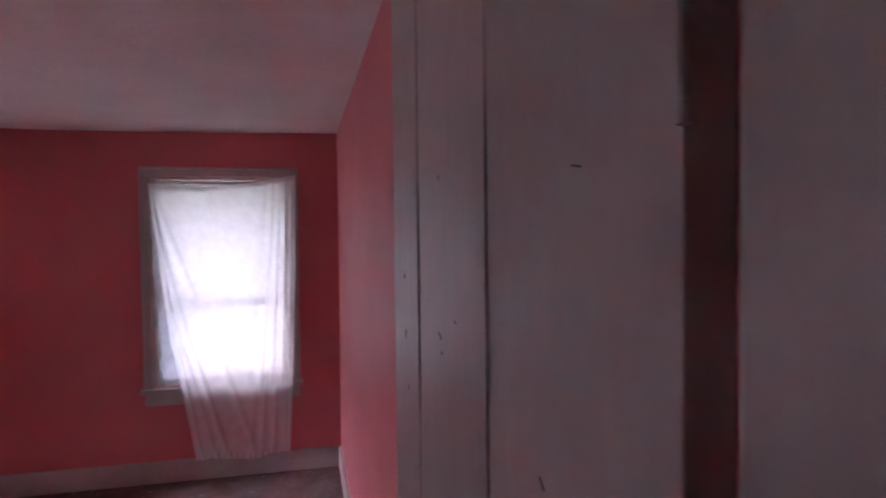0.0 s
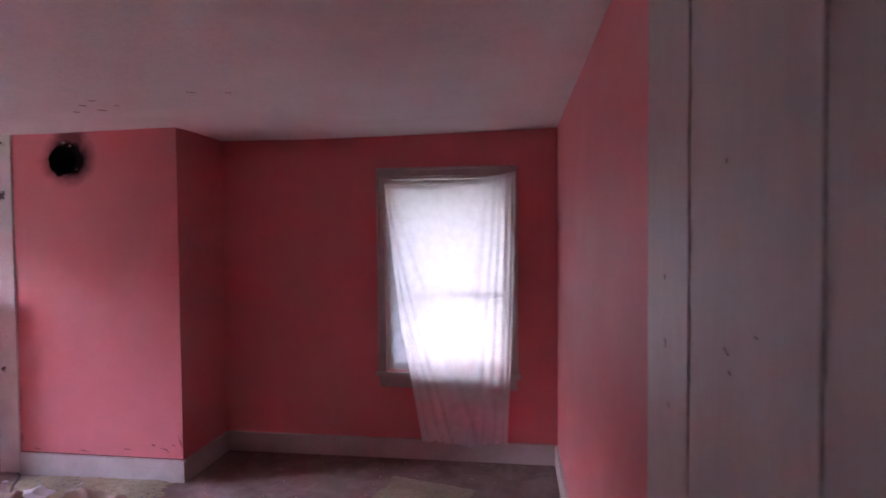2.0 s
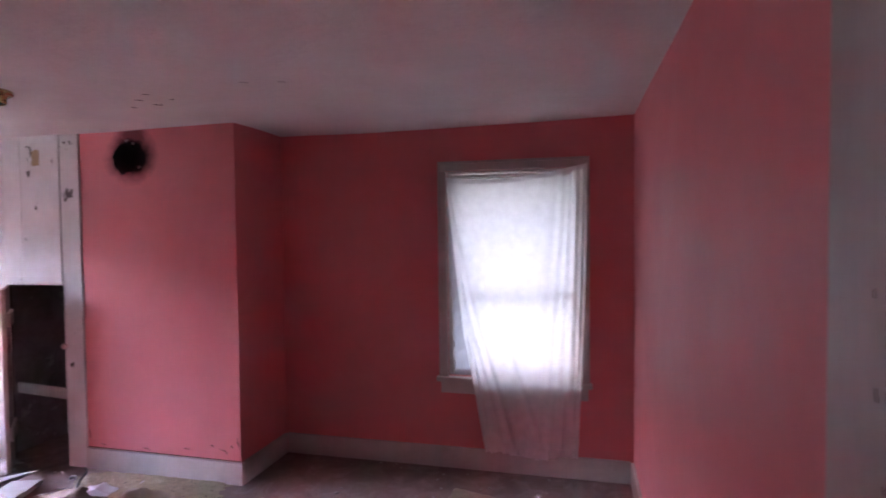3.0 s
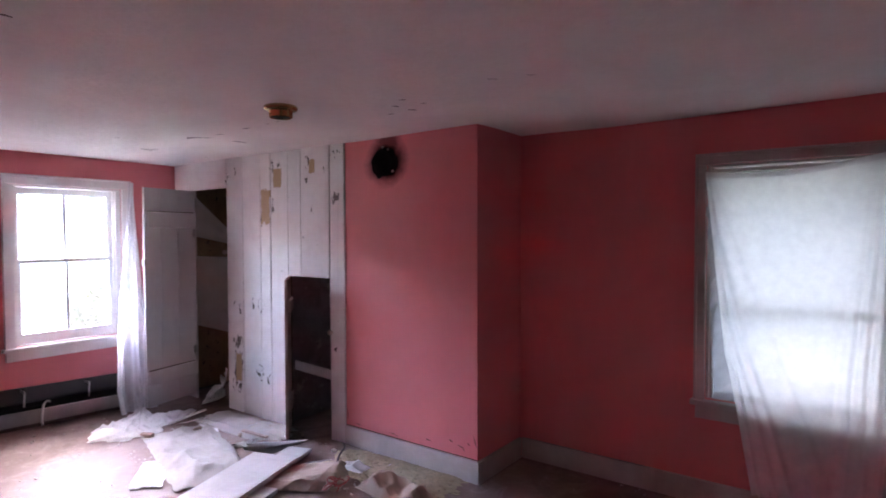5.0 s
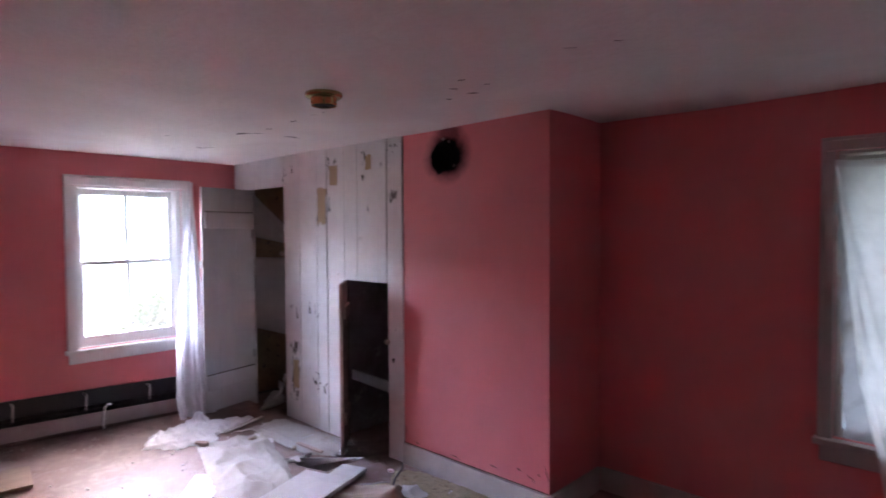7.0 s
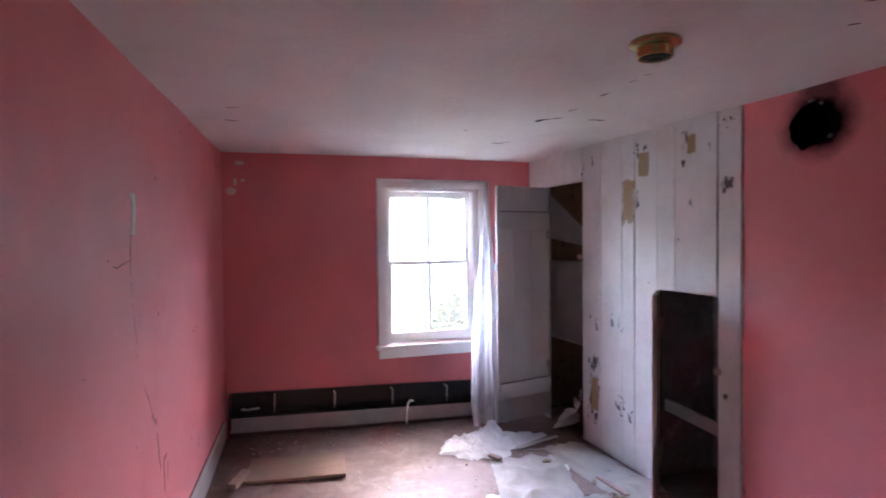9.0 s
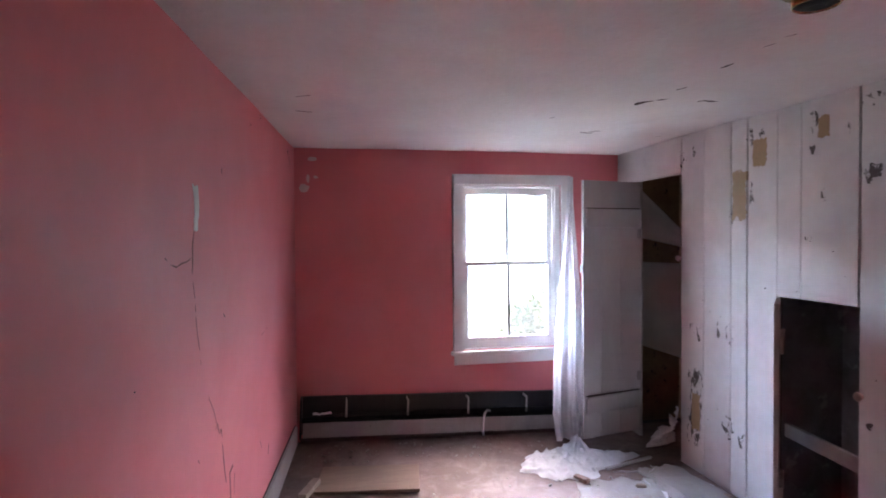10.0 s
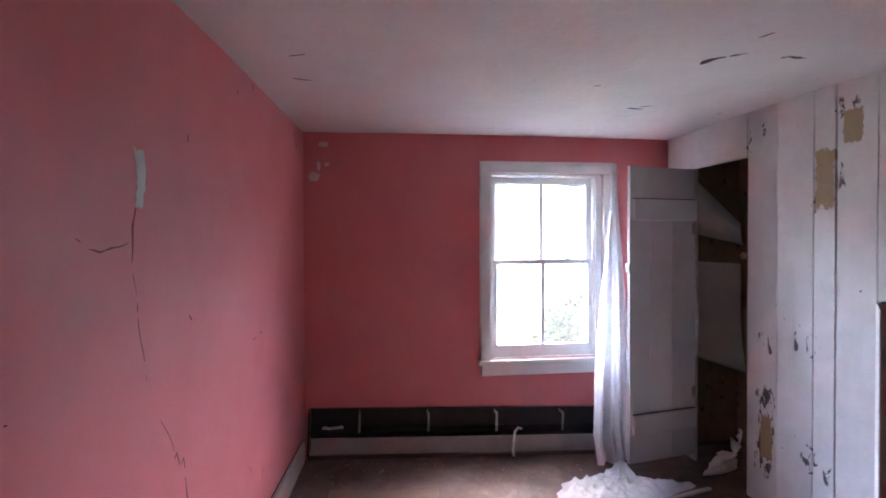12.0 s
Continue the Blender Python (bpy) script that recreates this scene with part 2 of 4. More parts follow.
def board_paint():
    """White paint on the partition, worn to tan wood in blots and chips."""
    m, nt, b = material("chipped_white_board_paint")
    at = coords(nt)
    grain = noise_at(nt, at, 50, 4, 0.6)
    col = blend(nt, ramp(nt, noise_at(nt, at, 3.5, 5, 0.65), 0.3, 0.7), (0.62, 0.60, 0.585), (0.50, 0.48, 0.465))
    bare = None
    for x, z, w, h in ((-3.988, 1.81, 0.056, 0.135), (-3.835, 2.035, 0.050, 0.075), (-3.408, 2.105, 0.032, 0.052), (-4.398, 0.395, 0.042, 0.115)):
        d = ramp(nt, stain(nt, at, (x, 3.5, z), (w, 1, h), 1.1, 26, True), 1.06, 1.0)
        bare = d if bare is None else maths(nt, "MAXIMUM", bare, d)
    near = None
    for x, z, w, h in ((-4.53, 2.08, 0.05, 0.07), (-4.427, 2.13, 0.02, 0.04), (-4.44, 0.945, 0.03, 0.05), (-4.37, 0.945, 0.035, 0.08), (-4.17, 0.977, 0.022, 0.06), (-4.06, 0.965, 0.055, 0.075), (-4.375, 0.60, 0.055, 0.09), (-4.46, 0.60, 0.03, 0.07),
                       (-4.42, 0.235, 0.09, 0.085), (-4.45, 0.40, 0.03, 0.13), (-4.08, 0.395, 0.06, 0.08), (-3.965, 0.38, 0.03, 0.08)):
        d = ramp(nt, stain(nt, at, (x, 3.5, z), (w, 1, h), 0.4, 10), 1.0, 0.7)
        near = d if near is None else maths(nt, "MAXIMUM", near, d)
    for x, z, w, h in ((-3.905, 2.13, 0.03, 0.07), (-3.825, 2.145, 0.03, 0.035), (-4.045, 1.71, 0.035, 0.075), (-3.892, 1.79, 0.022, 0.11), (-3.47, 2.15, 0.035, 0.05), (-3.473, 2.04, 0.022, 0.07), (-3.397, 1.77, 0.028, 0.035), (-3.262, 2.075, 0.03, 0.03),
                       (-3.15, 2.18, 0.06, 0.035), (-3.155, 1.87, 0.06, 0.03), (-3.145, 1.826, 0.06, 0.028), (-3.147, 0.70, 0.03, 0.02), (-3.496, 1.555, 0.025, 0.025)):
        near = maths(nt, "MAXIMUM", near, ramp(nt, stain(nt, at, (x, 3.5, z), (w, 1, h), 0.4, 10), 1.0, 0.7))
    tall = nt.nodes.new("ShaderNodeMapping")
    tall.inputs["Scale"].default_value = (1.0, 1.0, 0.5)
    nt.links.new(at, tall.inputs["Vector"])
    flakes = noise_at(nt, tall.outputs[0], 30, 4, 0.65, 0.8)
    chips = maths(nt, "MULTIPLY", ramp(nt, flakes, 0.55, 0.565), ramp(nt, near, 0.25, 0.3))
    ring = maths(nt, "MULTIPLY", ramp(nt, flakes, 0.49, 0.505), ramp(nt, stain(nt, at, (-4.40, 3.5, 0.42), (0.062, 1, 0.27), 0.6, 10), 1.0, 0.95))
    chips = maths(nt, "MAXIMUM", chips, ring)
    few = ramp(nt, noise_at(nt, at, 30, 2, 0.5), 0.775, 0.785)
    col = blend(nt, maths(nt, "MAXIMUM", chips, few), col, (0.055, 0.042, 0.038))
    col = blend(nt, bare, col, blend(nt, grain, (0.25, 0.16, 0.075), (0.36, 0.245, 0.12)))
    nt.links.new(col, b.inputs["Base Color"])
    b.inputs["Roughness"].default_value = 0.5
    height = maths(nt, "SUBTRACT", maths(nt, "MULTIPLY", grain, 0.3), maths(nt, "MULTIPLY", maths(nt, "MAXIMUM", chips, bare), 1.0))
    bump(nt, b, height, 0.4, 0.003)
    return m


def sheer(name, see, colour, back=0.42):
    """Thin woven cloth: part of the light goes straight through the holes, part is scattered."""
    m, nt, b = material(name)
    at = coords(nt)
    nt.nodes.remove(b)
    out = nt.nodes["Material Output"]
    tr = nt.nodes.new("ShaderNodeBsdfTransparent")
    tl = nt.nodes.new("ShaderNodeBsdfTranslucent")
    df = nt.nodes.new("ShaderNodeBsdfDiffuse")
    weave = noise_at(nt, at, 18, 5, 0.6)
    col = blend(nt, ramp(nt, weave, 0.3, 0.7), colour, tuple(c * 0.9 for c in colour))
    nt.links.new(col, tl.inputs[0])
    nt.links.new(col, df.inputs[0])
    a = nt.nodes.new("ShaderNodeMixShader")
    a.inputs[0].default_value = back
    nt.links.new(tl.outputs[0], a.inputs[1])
    nt.links.new(df.outputs[0], a.inputs[2])
    c = nt.nodes.new("ShaderNodeMixShader")
    nt.links.new(maths(nt, "ADD", maths(nt, "MULTIPLY", weave, 0.05), see - 0.025), c.inputs[0])
    nt.links.new(a.outputs[0], c.inputs[1])
    nt.links.new(tr.outputs[0], c.inputs[2])
    nt.links.new(c.outputs[0], out.inputs[0])
    return m


def glass(name, film=0.0):
    """Pane; film is how far it is greyed, standing in for outdoor shade."""
    m, nt, b = material(name)
    nt.nodes.remove(b)
    out = nt.nodes["Material Output"]
    tr = nt.nodes.new("ShaderNodeBsdfTransparent")
    gl = node(nt, "ShaderNodeBsdfGlossy", Roughness=0.03)
    df = node(nt, "ShaderNodeBsdfTranslucent", Color=(0.8, 0.8, 0.8, 1) if film == 0 else (0.20, 0.20, 0.185, 1))
    fr = node(nt, "ShaderNodeFresnel", IOR=1.45)
    a = nt.nodes.new("ShaderNodeMixShader")
    nt.links.new(fr.outputs[0], a.inputs[0])
    nt.links.new(tr.outputs[0], a.inputs[1])
    nt.links.new(gl.outputs[0], a.inputs[2])
    c = nt.nodes.new("ShaderNodeMixShader")
    haze = ramp(nt, noise_at(nt, coords(nt), 6, 5, 0.7), 0.4, 0.8)
    nt.links.new(maths(nt, "ADD", maths(nt, "MULTIPLY", haze, 0.012), 0.004 + film), c.inputs[0])
    nt.links.new(a.outputs[0], c.inputs[1])
    nt.links.new(df.outputs[0], c.inputs[2])
    nt.links.new(c.outputs[0], out.inputs[0])
    return m


FLOOR = floor_paint()
BOARDS = board_paint()
SHEER = sheer("sheer_white_cloth", 0.13, (0.88, 0.87, 0.855), 0.20)
CLOTH = sheer("thin_white_cloth", 0.10, (0.78, 0.78, 0.785))
HEM = sheer("hemmed_white_cloth", 0.06, (0.74, 0.73, 0.73))
LACE = sheer("white_lace", 0.20, (0.46, 0.45, 0.46))
GLASS = glass("dusty_window_glass")
# Grey diffusing pane dims the north daylight in place of shade outside.
SHADE_PANE = glass("shade_grey_window_glass", 0.967)


# ---- builders ----
def box(bm, x0, x1, y0, y1, z0, z1, bevel=0.0, m=None):
    made = bmesh.ops.create_cube(bm, size=1)["verts"]
    bmesh.ops.transform(bm, verts=made, matrix=Matrix.Translation(((x0 + x1) / 2, (y0 + y1) / 2, (z0 + z1) / 2)) @ Matrix.Diagonal((x1 - x0, y1 - y0, z1 - z0, 1)))
    if bevel:
        edges = list({e for v in made for e in v.link_edges})
        made = bmesh.ops.bevel(bm, geom=edges, offset=bevel, segments=2, affect="EDGES", profile=0.6)["verts"]
    if m is not None:
        bmesh.ops.transform(bm, verts=made, matrix=m)
    return bm


def boxed(*args, **kw):
    return box(bmesh.new(), *args, **kw)


def mesh_of(name, bm, mat, smooth=False):
    bmesh.ops.recalc_face_normals(bm, faces=bm.faces)
    me = bpy.data.meshes.new(name)
    bm.to_mesh(me)
    bm.free()
    me.materials.append(mat)
    if smooth:
        me.polygons.foreach_set("use_smooth", [True] * len(me.polygons))
    return me


def part(name, bm, mat, parent, label="", smooth=False):
    ob = new(name, mesh_of(name, bm, mat, smooth))
    ob.parent = parent
    if parent is not None and parent.type == "EMPTY":
        ob.matrix_parent_inverse = parent.matrix_basis.inverted()
    return tagged(ob, label)


def thing(name, label, category, at=(0, 0, 0), group="", kind=""):
    ob = new(name)
    ob.empty_display_size = 0.05
    ob.location = at
    return tagged(ob, label, category, group, kind)


def solo(name, bm, mat, label, category, group="", kind="", smooth=False):
    ob = new(name, mesh_of(name, bm, mat, smooth))
    return tagged(ob, label, category, group, kind)


def structure(name, bm, mat, label, category, smooth=False):
    return solo(name, bm, mat, label, category, "", "structure", smooth)


def grid(nu, nv, f):
    """A sheet of nu by nv cells whose points are f(u, v)."""
    bm = bmesh.new()
    vs = [[bm.verts.new(f(i / nu, j / nv)) for j in range(nv + 1)] for i in range(nu + 1)]
    for i in range(nu):
        for j in range(nv):
            bm.faces.new((vs[i][j], vs[i + 1][j], vs[i + 1][j + 1], vs[i][j + 1]))
    return bm


def thicken(bm, t):
    bmesh.ops.recalc_face_normals(bm, faces=bm.faces)
    bmesh.ops.solidify(bm, geom=list(bm.faces), thickness=t)
    return bm


def tube(bm, pts, r, sides=8):
    rings = []
    for i, p in enumerate(pts):
        p = Vector(p)
        d = (Vector(pts[min(i + 1, len(pts) - 1)]) - Vector(pts[max(i - 1, 0)])).normalized()
        a = d.orthogonal().normalized()
        b = d.cross(a)
        rr = r[i] if isinstance(r, (list, tuple)) else r
        rings.append([bm.verts.new(p + rr * (math.cos(k * math.tau / sides) * a + math.sin(k * math.tau / sides) * b)) for k in range(sides)])
    for q, s in zip(rings, rings[1:]):
        best = min(range(sides), key=lambda o: sum((q[k].co - s[(k + o) % sides].co).length for k in range(sides)))
        for k in range(sides):
            bm.faces.new((q[k], q[(k + 1) % sides], s[(k + 1 + best) % sides], s[(k + best) % sides]))
    bm.faces.new(rings[0][::-1])
    bm.faces.new(rings[-1])
    return bm


def turned(profile, sides=32, m=None):
    """A body of revolution about z from (radius, z) pairs."""
    bm = bmesh.new()
    rings = [[bm.verts.new((r * math.cos(k * math.tau / sides), r * math.sin(k * math.tau / sides), z)) for k in range(sides)] for r, z in profile]
    for q, s in zip(rings, rings[1:]):
        for k in range(sides):
            bm.faces.new((q[k], q[(k + 1) % sides], s[(k + 1) % sides], s[k]))
    if m is not None:
        bmesh.ops.transform(bm, verts=bm.verts, matrix=m)
    return bm


def rough(x, y, z=0.0, k=1.0):
    return noise.noise(Vector((x * k, y * k, z * k)))


W, N, P, E, H = -5.442, 4.09, 3.53, 0.508, 2.25
TOP = 2.42


def south_y(x):
    """Room face of the south wall, which runs out of square."""
    return 0.884 - 0.0897 * (x - W)


def east_x(y):
    """Room face of the east wall, slightly out of square."""
    return E + 0.0175 * (N - y)


def floor_z(x, y):
    """The boards rise a little towards the south-west corner."""
    return 0.062 * max(0.0, min(1.0, (2.9 - y) / 2.0)) * max(0.0, min(1.0, (-3.4 - x) / 1.9))


def ceiling_z(x, y):
    return H + 0.03 * max(0.0, min(1.0, (x + 1.2) / 1.7)) * max(0.0, min(1.0, (y - 1.5) / 2.5)) - 0.045 * math.exp(-((x + 2.3) / 1.2) ** 2 - ((y - 2.3) / 0.9) ** 2) + 0.018 * math.exp(-((x + 2.4) / 1.2) ** 2 - ((y - 3.6) / 0.5) ** 2) + 0.010 * rough(x, y, 0, 0.8) + 0.006 * rough(x, y, 3, 2.5)


# ---- large structure ----
structure("floor", grid(40, 30, lambda u, v: (-5.35 + u * 6.18, -1.5 + v * 5.62, 0.004 * rough(u * 6, v * 5, 0, 1.3) - 0.002 + floor_z(-5.35 + u * 6.18, -1.5 + v * 5.62))), FLOOR,
          "worn dusty brown painted floor covering", "floor", True)
structure("floor_edge", boxed(W - 0.22, E + 0.12, -1.62, N + 0.22, -0.16, -0.008), DARKWOOD, "dark bare floorboards under the worn covering", "floor")
structure("ceiling", thicken(grid(48, 36, lambda u, v: (W - 0.1 + u * 6.2, -1.6 + v * 5.9, ceiling_z(W - 0.1 + u * 6.2, -1.6 + v * 5.9))), -0.1), CEIL,
          "uneven stained white plaster ceiling", "ceiling", True)


def wall_with_opening(name, axis, at, thick, a0, a1, o0, o1, z0, z1, mat, label):
    """A wall whose room face lies at 'at', pierced by one opening; axis is the direction it runs along."""
    bm = bmesh.new()
    for p0, p1, q0, q1 in ((a0, o0, -0.05, TOP), (o1, a1, -0.05, TOP), (o0, o1, -0.05, z0), (o0, o1, z1, TOP)):
        if q1 - q0 < 0.001:
            continue
        lo, hi = min(at, at + thick), max(at, at + thick)
        if axis == "y":
            box(bm, lo, hi, p0, p1, q0, q1)
        else:
            box(bm, p0, p1, lo, hi, q0, q1)
    bmesh.ops.remove_doubles(bm, verts=bm.verts, dist=0.0005)
    return structure(name, bm, mat, label, "wall")


WW = (2.172, 3.0, 0.668, 1.985)
NW = (-0.666, 0.184, 0.62, 1.972)
wall_west = wall_with_opening("wall_west", "y", W, -0.22, 0.74, P - 0.0, WW[0], WW[1], WW[2], WW[3], PINK, "pink painted plaster wall with a window")
wall_north = wall_with_opening("wall_north", "x", N, 0.22, -1.9, E + 0.12, NW[0], NW[1], NW[2], NW[3], PINK, "pink painted plaster wall with a curtained window")


def along(bm, p, q, inner, outer, z0, z1, bevel=0.0):
    """An upright slab that runs from p to q, between two offsets to the left of that way."""
    p, q = Vector((*p, 0)), Vector((*q, 0))
    d = q - p
    return box(bm, 0, d.length, min(inner, outer), max(inner, outer), z0, z1, bevel, Matrix.Translation(p) @ Matrix.Rotation(math.atan2(d.y, d.x), 4, "Z"))


structure("wall_east", along(bmesh.new(), (east_x(0.25), 0.25), (E, N), -0.12, 0, -0.05, TOP), PINK, "pink painted plaster wall", "wall")
wall_south = structure("wall_south", along(bmesh.new(), (W, south_y(W)), (-1.0, south_y(-1.0)), -0.12, 0, -0.05, TOP), PINK, "pink painted plaster wall with a long crack", "wall")
structure("wall_alcove", boxed(-1.12, -1.003, 0.12, 0.40, -0.05, TOP), PINK, "pink painted return wall", "wall")
wall_with_opening("wall_doorway", "x", 0.25, -0.12, -1.0, 0.69, -0.36, 0.505, -0.05, 2.16, PINK, "pink painted wall with the doorway")
bm = bmesh.new()
box(bm, 0.505, 0.62, -1.5, 0.13, -0.05, TOP)
box(bm, -1.12, -1.0, -1.5, 0.12, -0.05, TOP)
box(bm, -1.12, 0.62, -1.62, -1.5, -0.05, TOP)
structure("wall_hall", bm, HALL, "plain grey-white hall walls behind the doorway", "wall")

# closet and cupboard behind the partition
structure("wall_closet_end", boxed(W - 0.22, W, P, N + 0.22, -0.05, TOP), WALLPAPER, "stained brown papered closet wall", "wall")
bm = bmesh.new()
box(bm, W, -1.9, N, N + 0.22, -0.05, TOP)
structure("wall_closet_back", bm, WALLPAPER, "stained brown papered back wall of the closet", "wall")
structure("wall_closet_side", boxed(-4.50, -4.44, P + 0.012, N, -0.05, TOP), WALLPAPER, "brown closet side wall", "wall")
bm = bmesh.new()
box(bm, -3.86, -3.80, P + 0.012, N, -0.05, TOP)
box(bm, -3.80, -3.06, N - 0.04, N - 0.004, -0.05, TOP)
structure("wall_cupboard", bm, CUPBOARD, "dark peeling walls inside the low cupboard", "wall")


def chimney_breast():
    """Front face with a round stove-pipe hole, a dark pipe behind it, and the return."""
    x0, x1 = -3.053, -1.88
    cx, cz, r, half = -2.685, 2.075, 0.098, 0.165
    bm = bmesh.new()
    n = 32
    ring, edge = [], []
    for k in range(n):
        a = (k + 0.5) * math.tau / n
        c, s = math.cos(a), math.sin(a)
        rr = r * (1 + 0.16 * rough(c * 2, s * 2) + 0.08 * rough(c * 6, s * 6, 2))
        ring.append(bm.verts.new((cx + rr * c, P, cz + rr * s)))
        q = half / max(abs(c), abs(s))
        edge.append(bm.verts.new((cx + q * c, P, cz + q * s)))
    for k in range(n):
        j = (k + 1) % n
        bm.faces.new((ring[k], ring[j], edge[j], edge[k]))
    corners = [bm.verts.new((cx + sx * half, P, cz + sz * half)) for sx, sz in ((1, 1), (-1, 1), (-1, -1), (1, -1))]
    for c in corners:
        near = sorted(edge, key=lambda v: (v.co - c.co).length)[:2]
        bm.faces.new((c, near[0], near[1]))
    for a0, a1, b0, b1 in ((x0, cx - half, -0.02, TOP), (cx + half, x1, 0, TOP), (cx - half, cx + half, 0, cz - half), (cx - half, cx + half, cz + half, TOP)):
        bm.faces.new([bm.verts.new(p) for p in ((a0, P, b0), (a1, P, b0), (a1, P, b1), (a0, P, b1))])
    for face in (((x1, P, 0), (x1, N, 0), (x1, N, TOP), (x1, P, TOP)), ((x0, P, 0), (x0, N, 0), (x0, N, TOP), (x0, P, TOP))):
        bm.faces.new([bm.verts.new(p) for p in face])
    ob = structure("chimney_breast", bm, PINK_SOOT, "pink plastered chimney breast with a sooty stovepipe hole", "chimney")
    pipe = turned([(r * 1.35, 0.0), (r * 1.35, 0.26), (0.001, 0.26)], 32, Matrix.Translation((cx, P + 0.004, cz)) @ Matrix.Rotation(radians(-90), 4, "X"))
    part("stovepipe_hole", pipe, SOOT, ob, "black sooty pipe hole", True)
    bm = bmesh.new()
    rim = random.Random(4)
    for k in range(4):
        a = rim.uniform(0, math.tau)
        q = r * rim.uniform(1.14, 1.26)
        s = rim.uniform(0.005, 0.011)
        box(bm, -s, s, -0.006, 0.006, -s * 0.7, s * 0.7, 0.003, Matrix.Translation((cx + q * math.cos(a), P - 0.003, cz + q * math.sin(a))) @ Matrix.Rotation(a, 4, "Y"))
    part("broken_plaster", bm, CHIPPED, ob, "chipped pale plaster round the hole")


chimney_breast()


def partition():
    """Vertical white boards with open joints; header over the closet; a post beside the chimney."""
    root = thing("wall_partition", "chipped white painted vertical board partition", "wall", (-4.0, P, 0), kind="structure")
    front, back = P - 0.016, P + 0.006
    edges = (-4.562, -4.32, -4.188, -4.059, -3.925, -3.702)
    rnd = random.Random(2)
    for a, b in zip(edges, edges[1:]):
        j = rnd.uniform(-0.003, 0.003)
        part("board", boxed(a + 0.0022, b - 0.0022, front + j, back + j, 0.0, TOP - 0.1, 0.004), BOARDS, root)
    for a, b in ((-3.702, -3.543), (-3.543, -3.213)):
        j = rnd.uniform(-0.002, 0.002)
        part("board", boxed(a + 0.0022, b - 0.0022, front + j, back + j, 1.238, TOP - 0.1, 0.004), BOARDS, root)
    part("post", boxed(-3.210, -3.056, P - 0.010, back + 0.02, 0.0, TOP - 0.1, 0.005), BOARDS, root)
    part("header_board", boxed(W + 0.003, -4.565, front, back, 1.992, TOP - 0.1, 0.004), BOARDS, root)
    part("jamb_board", boxed(W + 0.003, -5.085, front, back, 0.0, 1.988, 0.004), BOARDS, root)
    bm = bmesh.new()
    box(bm, -4.555, -3.70, back + 0.004, back + 0.012, 0, TOP - 0.1)
    box(bm, -3.70, -3.07, back + 0.004, back + 0.012, 1.25, TOP - 0.1)
    part("backing_boards", bm, DARKWOOD, root, "dark wood seen in the joints")
    # wooden turn buttons
    for x, z in ((-4.562, 1.415), (-3.190, 0.83)):
        knob = turned([(0.001, 0.034), (0.016, 0.032), (0.021, 0.024), (0.018, 0.013), (0.010, 0.007), (0.012, 0.0)], 16, Matrix.Translation((x, front, z)) @ Matrix.Rotation(radians(90), 4, "X"))
        part("turn_knob", knob, PLASTER, root, "small worn wooden knob", True)


partition()


def cupboard_leaf():
    """Low cupboard door standing ajar, brown on its inner face."""
    root = thing("low_door", "low board cupboard door standing ajar, bare brown inside", "door", (-3.70, P - 0.03, 0))
    a, b = Vector((-3.675, P - 0.026, 0)), Vector((-3.452, 3.295, 0))
    d = (b - a)
    turn = Matrix.Translation(a) @ Matrix.Rotation(math.atan2(d.y, d.x), 4, "Z")
    w = d.length
    for i, (p0, p1) in enumerate(((0.0, w * 0.55), (w * 0.55 + 0.003, w))):
        part("board", boxed(p0, p1, -0.011, 0.011, 0.012, 1.232, 0.003, turn), RAWWOOD, root)
        part("outer_face", boxed(p0 + 0.002, p1 - 0.002, -0.0155, -0.0115, 0.014, 1.23, 0.001, turn), BOARDS, root, "white painted outer face")
    for z in (0.22, 0.98):
        part("batten", boxed(0.02, w - 0.02, 0.012, 0.032, z, z + 0.09, 0.004, turn), RAWWOOD, root, "brown cross batten")


cupboard_leaf()
bm = boxed(-0.27, 0.27, -0.012, 0.012, -0.0375, 0.0375, 0.004, Matrix.Translation((-3.46, 3.585, 0.487)) @ Matrix.Rotation(radians(-5), 4, "Z") @ Matrix.Rotation(radians(1), 4, "Y"))
rail = solo("cupboard_rail", bm, DIRTYWHITE, "pale wooden rail fixed inside the low cupboard", "rail")


# ---- trim ----
def baseboard(name, x0, x1, y0, y1, h=0.142):
    bm = boxed(x0, x1, y0, y1, 0, h, 0.006)
    return structure(name, bm, TRIM_AND_SHADED, "worn grey-white painted baseboard", "baseboard")


baseboard("baseboard", -1.86, E - 0.02, N - 0.02, N)
baseboard("baseboard", -3.053, -1.858, P - 0.022, P)
baseboard("baseboard", -1.88, -1.858, P, N - 0.02)
structure("baseboard", along(bmesh.new(), (east_x(1.12), 1.12), (E, N - 0.02), 0.0, 0.02, 0, 0.142, 0.006), TRIM_AND_SHADED, "worn grey-white painted baseboard", "baseboard")
structure("baseboard", along(bmesh.new(), (W + 0.12, south_y(W + 0.12)), (-1.0, south_y(-1.0)), 0.0, 0.02, 0, 0.19, 0.006), TRIM_AND_SHADED, "worn grey-white painted baseboard", "baseboard")
structure("trim", boxed(-3.053, -1.878, P - 0.005, P, 0.143, 0.149, 0.002), CRACK, "thin dark gap above the chimney baseboard", "trim")
structure("trim", along(bmesh.new(), (W + 0.12, south_y(W + 0.12)), (-1.0, south_y(-1.0)), 0.0, 0.006, 0.191, 0.199, 0.002), CRACK, "thin dark gap above the baseboard", "trim")


